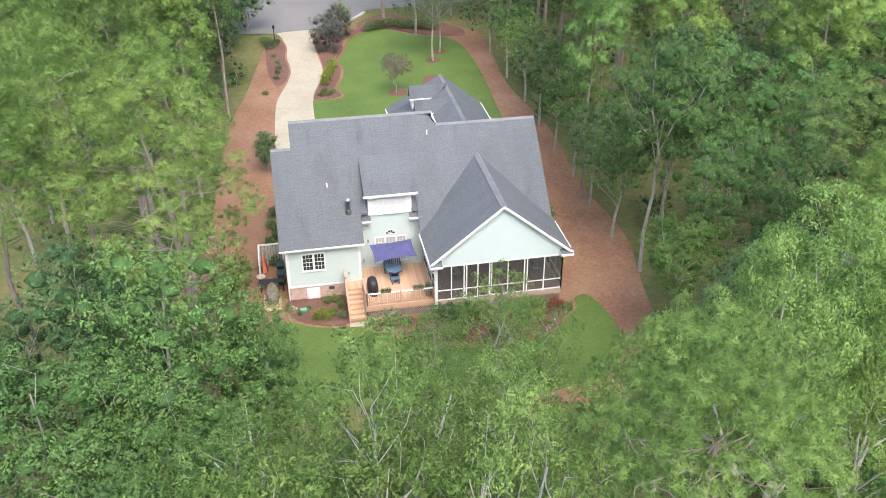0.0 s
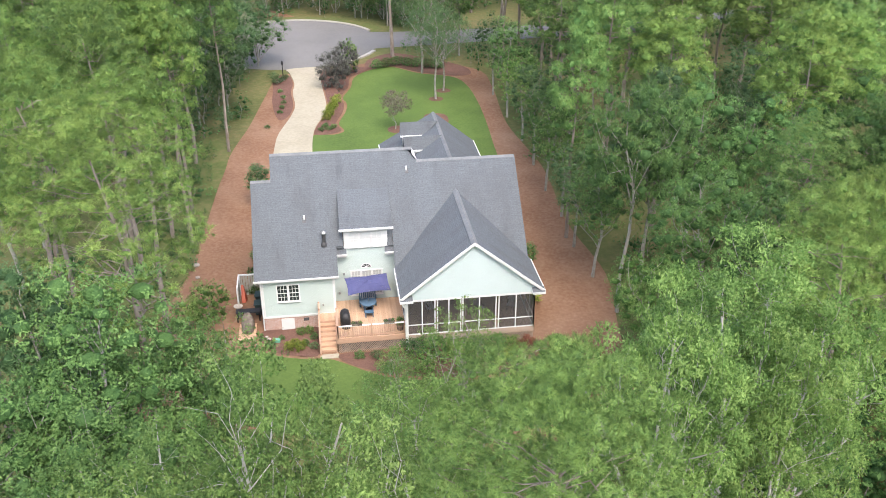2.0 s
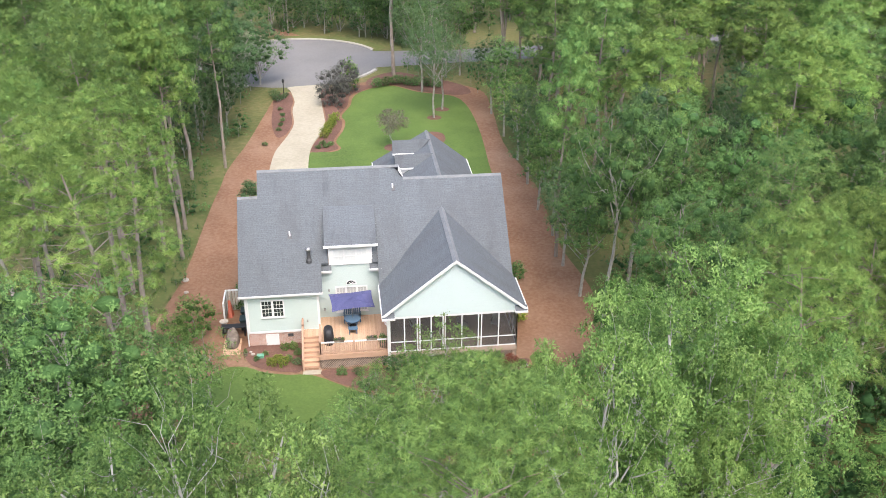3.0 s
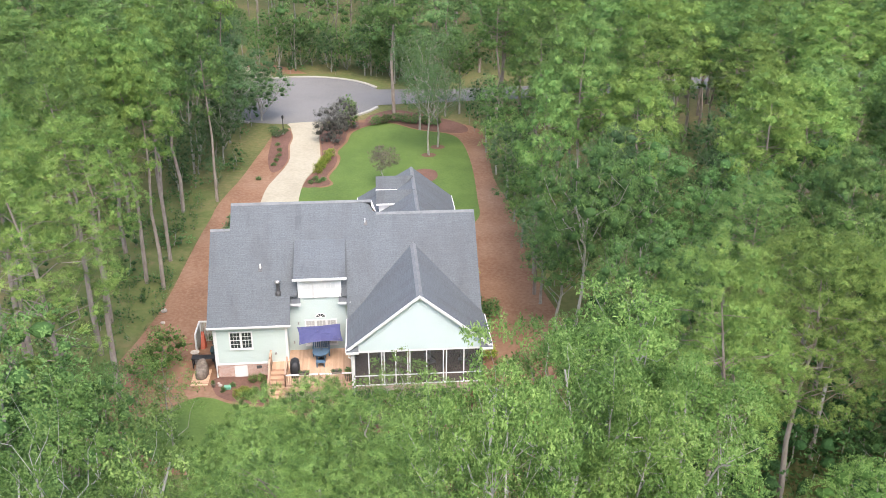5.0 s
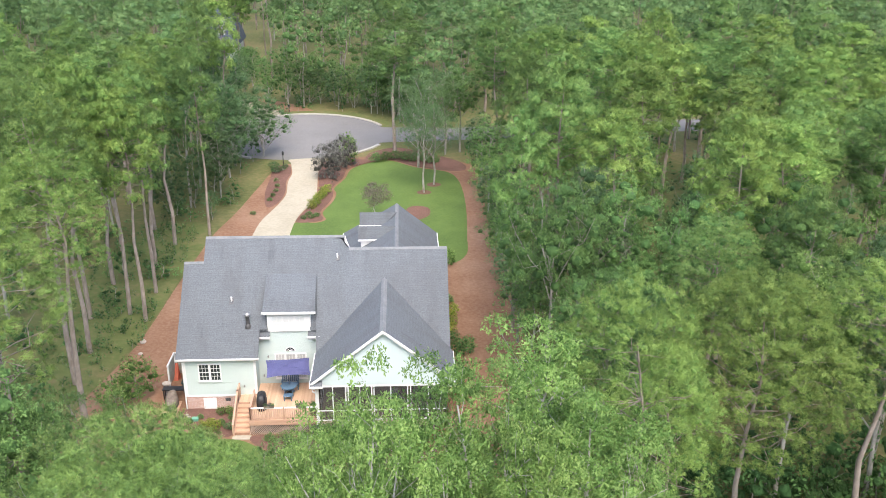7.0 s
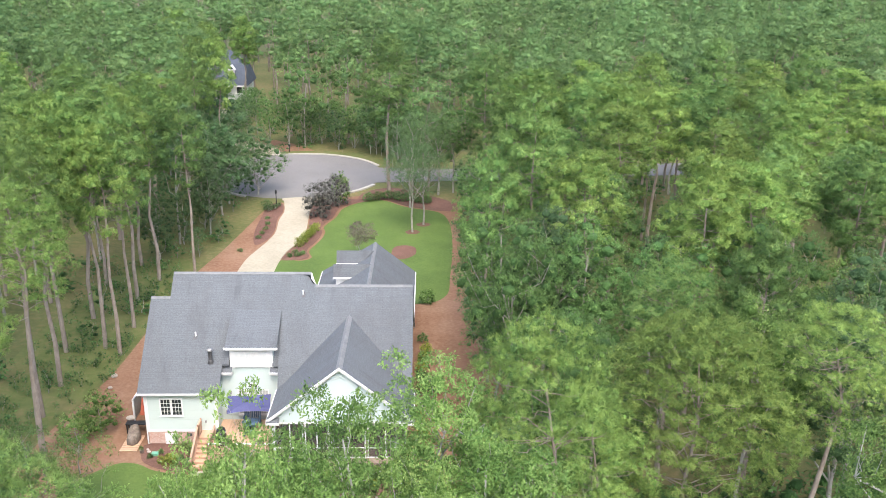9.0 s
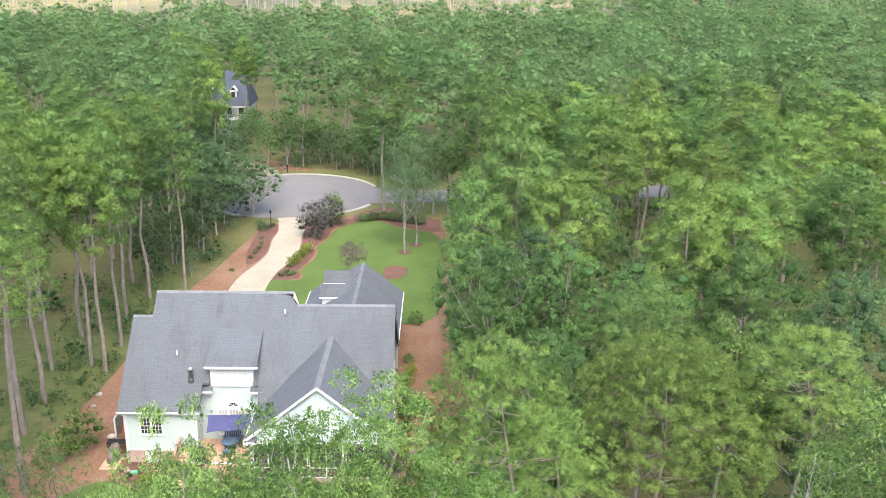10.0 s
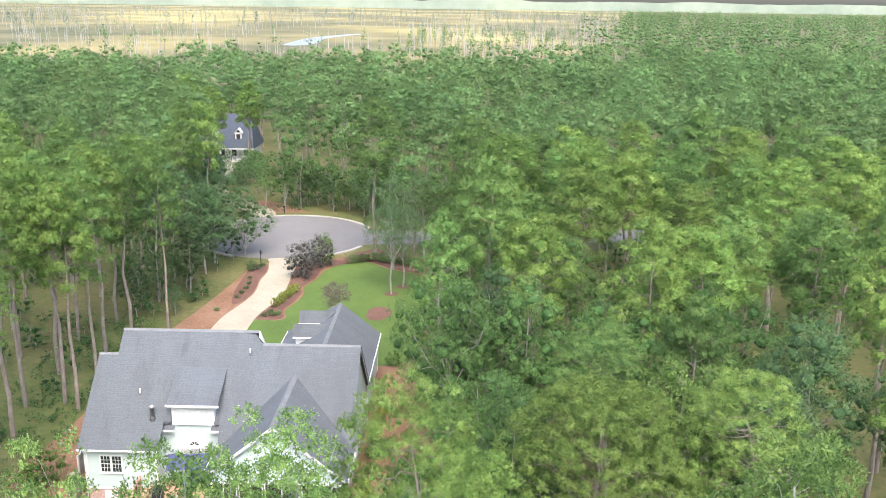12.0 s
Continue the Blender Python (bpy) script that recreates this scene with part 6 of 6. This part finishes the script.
for dx in (-3.6, 1.5):
    part("dormer", box(FX + dx - 0.7, FX + dx + 0.7, FY + 1.0, FY + 3.6, FZ + 4.2, FZ + 6.2), WHITE, far)
    part("dormer_window", box(FX + dx - 0.4, FX + dx + 0.4, FY + 0.94, FY + 1.01, FZ + 4.7, FZ + 5.9), GLASS, far)
    bm = slab([(FX + dx - 0.9, FY + 0.8, FZ + 6.1), (FX + dx, FY + 0.8, FZ + 7.1), (FX + dx, FY + 3.6, FZ + 7.1), (FX + dx - 0.9, FY + 2.8, FZ + 6.1)], 0.1)
    slab([(FX + dx, FY + 0.8, FZ + 7.1), (FX + dx + 0.9, FY + 0.8, FZ + 6.1), (FX + dx + 0.9, FY + 2.8, FZ + 6.1), (FX + dx, FY + 3.6, FZ + 7.1)], 0.1, bm)
    part("dormer_roof", bm, WHITE, far)

# ---- woods ----
def open_ground(x, y, m=0.0):
    """True where nothing tall grows: yard, street, far driveway and house."""
    west = np.interp(y, [-60, -14, -5, 9, 24, 35, 57, 64, 64.1], [99, -6, -8.4, -7, -6, -4.5, -2.5, -2, 99])
    east = np.interp(y, [-60, -14, 4, 25, 50, 57, 66, 66.1], [-99, 24, 27, 26.8, 26, 25, 22, -99])
    if west - m < x < east + m:
        return True
    if math.hypot(x - 1.5, y - 72.8) < 14.5 + m:
        return True
    if x > 5 and abs(y - (73 + 0.09 * max(x - 20, 0))) < 5.5 + m:
        return True
    if -31 - m < x < -17 + m and 126 < y < 147:
        return True
    if 84 < y < 135 and abs(x + 21.0 - 0.255 * (135 - y)) < 6.0 + m:
        return True
    return abs(x - np.interp(y, [84, 95, 106, 125], [-5, -12.5, -17.5, -21])) < 1.6 + m and 84 < y < 127


def in_view(x, y):
    d = y + 57
    return 24 - 0.52 * d - 9 < x + 0.0 < 29 + 0.52 * d + 9 and (x > -0.30 * d - 9)


tries = 0
fill = []
while tries < 9000:
    tries += 1
    x, y = pick.uniform(-60, 95), pick.uniform(-34, 66)
    if open_ground(x, y, 1.8) or not in_view(x, y):
        continue
    if y < -12 and x < 22 or y < -15 and x < 47:
        continue
    r = pick.uniform(2.8, 4.4)
    if any((x - a) ** 2 + (y - b) ** 2 < (0.8 * (r + c)) ** 2 for a, b, c in standing):
        continue
    standing.append((x, y, r))
    pine = pick.random() < (0.75 if x < 10 else 0.6 + 0.004 * y)
    if pine:
        h = pick.uniform(16.5, 22.0)
        k = pick.randrange(4)
        plant("pine_tree", LIGHT_PINE[k], (x, y), r / 3.8, pick.uniform(0, 6), "tall pine in the surrounding woods", "tree", "pines of the woods", h / 22 / (r / 3.8))
    else:
        h = pick.uniform(12.5, 17)
        k = pick.randrange(3)
        plant("broadleaf_tree", LIGHT_OAK[k], (x, y), r / 4.2, pick.uniform(0, 6), "broadleaved tree in the surrounding woods", "tree", "broadleaved trees of the woods", h / 17 / (r / 4.2))

for k in range(34):
    a = radians(8 + 5.2 * k + pick.uniform(-2, 2))
    q = pick.uniform(16.5, 22)
    x, y = 1.5 + q * math.cos(a), 72.8 + q * math.sin(a)
    if open_ground(x, y, 1.0):
        continue
    plant("broadleaf_tree", LIGHT_OAK[k % 2], (x, y, -3.2), pick.uniform(0.6, 0.85), k, "low leafy tree at the edge of the street", "tree", "edge trees round the street", pick.uniform(0.8, 1.1))

for k in range(15):
    y = 90 + 2.7 * k
    plant("broadleaf_tree", LIGHT_OAK[k % 2], (-21.0 + 0.255 * (135 - y) + pick.uniform(-5, 5), y, -0.8), 0.24 + 0.009 * (135 - y) * pick.uniform(0.6, 1.0), k, "low leafy tree before the far house", "tree", "low trees before the far house", pick.uniform(0.8, 1.1))

for x, y, z in ((-10.5, 91.5, 0.5), (-13.5, 88.0, 0.6), (-16.5, 93, 0.6), (-7.5, 42.5, 0.6), (-9.0, 37.5, 0.55), (-6.4, 48.0, 0.5), (-11.5, 45, 0.7), (-5.0, 38.6, 0.3)):
    plant("broadleaf_tree", LIGHT_OAK[1], (x, y, -5.0 * z), z, x, "low grey-green tree at the woods' edge", "tree", "low trees at the woods' edge")

for x, y, h in ((-18.8, 106, 0.86), (-19.6, 112, 0.8), (-27.5, 122, 0.9), (-25.5, 116, 0.85), (-24.0, 110, 0.86), (-15.2, 122, 0.85), (-14.0, 116, 0.8), (-29.5, 127, 0.9)):
    plant("pine_tree", LIGHT_PINE[1], (x, y), 0.8, x, "tall pine before the far house", "tree", "pines by the far house", h / 0.8)

# the woods farther off, past counting
def scatter(name, shapes, spots, label, category, mats):
    """Joins many copies of small models into one mesh."""
    for which in (0, 1):
        vs, fs, ns, us, base = [], [], [], [], 0
        for k, (x, y, s, sz, a) in enumerate(spots):
            v, f, *nn = shapes[k % len(shapes)][which]
            ca, sa = math.cos(a), math.sin(a)
            w = np.empty_like(v)
            w[:, 0], w[:, 1], w[:, 2] = (v[:, 0] * ca - v[:, 1] * sa) * s + x, (v[:, 0] * sa + v[:, 1] * ca) * s + y, v[:, 2] * sz + rise(y)
            vs.append(w), fs.append(f + base)
            if nn:
                m = nn[0]
                us.append(nn[1] + np.array((0, (k * 0.6180339) % 1.0)))
                ns.append(np.stack([m[:, 0] * ca - m[:, 1] * sa, m[:, 0] * sa + m[:, 1] * ca, m[:, 2]], 1))
            base += len(v)
        o = link(name + ("_trunks" if which == 0 else "_crowns"), mesh_from(name, np.concatenate(vs), np.concatenate(fs), mats[which], np.concatenate(ns) if ns else None, np.concatenate(us) if us else None))
        tagged(o, label, category, kind="stuff")


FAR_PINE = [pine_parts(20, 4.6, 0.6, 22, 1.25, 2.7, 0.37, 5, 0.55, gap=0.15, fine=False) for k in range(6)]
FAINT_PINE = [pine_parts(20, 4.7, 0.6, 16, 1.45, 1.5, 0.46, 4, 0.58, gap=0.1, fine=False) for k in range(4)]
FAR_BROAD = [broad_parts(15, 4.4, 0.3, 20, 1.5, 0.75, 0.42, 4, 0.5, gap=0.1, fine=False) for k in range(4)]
pines, broads = [], []
cell = {}
for k in range(26000):
    y = 62 + 250 * pick.random() ** 0.8
    d = y + 57
    x = pick.uniform(27 - 0.52 * d - 14, 27 + 0.5 * d + 14)
    edge_y = np.interp(x, [-200, -60, 60, 130, 220], [232, 236, 262, 318, 330])
    if y > edge_y or open_ground(x, y, 1.5):
        continue
    gap = 5.9 + 0.004 * y
    i, j = int(x // 6), int(y // 6)
    if any((x - a) ** 2 + (y - b) ** 2 < gap * gap for m in (-1, 0, 1) for n in (-1, 0, 1) for a, b in cell.get((i + m, j + n), ())):
        continue
    cell.setdefault((i, j), []).append((x, y))
    s = pick.uniform(0.8, 1.3)
    (pines if pick.random() < 0.78 else broads).append((x, y, s, pick.uniform(0.74, 1.1), pick.uniform(0, 6)))
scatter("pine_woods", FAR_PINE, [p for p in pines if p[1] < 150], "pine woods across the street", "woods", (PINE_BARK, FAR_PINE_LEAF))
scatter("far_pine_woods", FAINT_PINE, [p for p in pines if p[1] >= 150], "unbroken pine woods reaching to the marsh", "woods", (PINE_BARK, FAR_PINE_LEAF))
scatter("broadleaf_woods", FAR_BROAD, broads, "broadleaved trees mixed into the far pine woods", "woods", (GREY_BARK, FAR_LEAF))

# undergrowth below the trees
LOW = [broad_parts(2.6, 1.7, 0.0, 5, 0.9, 0.8, 0.3, 4, 0.4, gap=0.0, fine=False) for k in range(3)]
low = []
for k in range(1300):
    x, y = pick.uniform(-45, 90), pick.uniform(-48, 112)
    if open_ground(x, y, -0.5 if y > 20 else 0.3) or not in_view(x, y):
        continue
    if y < -13 and -8 < x < 24 and pick.random() < 0.25:
        continue
    if -14 < x < -5 and 2 < y < 37 and pick.random() < 0.6:
        continue
    low.append((x, y, pick.uniform(0.5, 1.3), pick.uniform(0.5, 1.4), pick.uniform(0, 6)))
for k in range(300):
    s = pick.uniform(0.12, 0.42)
    low.append((pick.uniform(-14, -5.6), pick.uniform(2, 36), s, s, pick.uniform(0, 6)))
thicket = []
for k in range(260):
    s = pick.uniform(0.9, 2.2)
    thicket.append((pick.uniform(22, 62), pick.uniform(-42, -11), s, s, pick.uniform(0, 6)))
BUSHY = [broad_parts(2.6, 1.7, 0.0, 14, 0.6, 2.6, 0.18, 4, 0.4, gap=0.0, fine=False) for k in range(3)]
scatter("thicket", BUSHY, thicket, "dark green thicket of saplings below the pines", "undergrowth", (GREY_BARK, UNDER_LEAF))
scatter("undergrowth", LOW, low, "dark green undergrowth below the trees", "undergrowth", (GREY_BARK, UNDER_LEAF))

# marsh: bleached trunks, scattered pines, and the far shore's woods
BARE = [limbs([(0, 0, -0.3), (0.1, 0, 5), (0, 0.1, 10)], [((0.8, 0.3, 8.5), 0.05, 7.0)], 0.15, 3) for k in range(2)]
STUB = (np.zeros((3, 3)) + np.array([[0, 0, 0], [0.01, 0, 0], [0, 0.01, 0]]), np.array([[0, 1, 2]]))
snags = []
for k in range(1900):
    y = 340 + 2100 * pick.random() ** 1.1
    x = pick.uniform(27 - 0.5 * (y + 57), 27 + 0.35 * (y + 57))
    if -160 < x < -20 and 620 < y < 1020:
        continue
    if x > np.interp(y, [300, 500, 1000, 2000], [92, 116, 203, 376]):
        continue
    snags.append((x, y, pick.uniform(0.8, 1.9), pick.uniform(0.5, 1.9), pick.uniform(0, 6)))
for k in range(240):
    y = pick.uniform(430, 1000)
    snags.append((27 + pick.uniform(-0.07, 0.15) * (y + 57), y, pick.uniform(0.8, 1.4), pick.uniform(0.7, 1.6), pick.uniform(0, 6)))
scatter("dead_trees", [(b, STUB) for b in BARE], snags, "bleached dead trunks standing in the marsh", "dead trees", (SNAG, SNAG))
shore = []
for k in range(60):
    y = 330 + 420 * pick.random() ** 1.5
    shore.append((pick.uniform(-0.5, 0.3) * (y + 57), y, pick.uniform(0.7, 1.1), pick.uniform(0.5, 0.95), pick.uniform(0, 6)))
for k in range(1000):
    y = pick.uniform(300, 1700)
    x = np.interp(y, [300, 500, 1000, 2000], [98, 122, 210, 384]) + (y * 0.42) * pick.random() - pick.uniform(0, 0.11 * y) * pick.random() ** 2
    shore.append((x, y, pick.uniform(1.3, 1.9), pick.uniform(0.9, 1.15), pick.uniform(0, 6)))
for k in range(160):
    y = pick.uniform(420, 900)
    shore.append((pick.uniform(-0.06, 0.16) * (y + 57) + 27, y, pick.uniform(0.6, 1.0), pick.uniform(0.35, 0.75), pick.uniform(0, 6)))
FAINT = [pine_parts(19, 3.6, 0.45, 8, 1.7, 0.25, 0.75, 4, 0.6, gap=0.05, fine=False) for k in range(3)]
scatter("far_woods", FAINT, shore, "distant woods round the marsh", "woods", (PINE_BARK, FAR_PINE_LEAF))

# slender pale cypresses standing among the dead trunks
CYPRESS = [pine_parts(15, 2.0, 0.3, 7, 1.1, 0.5, 0.7, 4, 0.6, gap=0.3, fine=False) for k in range(3)]
cypress = []
for k in range(620):
    y = 620 + 1500 * pick.random() ** 0.8
    x = pick.uniform(27 - 0.5 * (y + 57), 27 + 0.33 * (y + 57))
    if (-165 < x < -15 and 600 < y < 1020) or x > np.interp(y, [300, 500, 1000, 2000], [92, 116, 203, 376]):
        continue
    cypress.append((x, y, pick.uniform(0.7, 1.6), pick.uniform(0.6, 1.5), pick.uniform(0, 6)))
scatter("cypress_stand", CYPRESS, cypress, "slender pale green cypresses standing in the marsh", "trees", (SNAG, CYPRESS_LEAF))
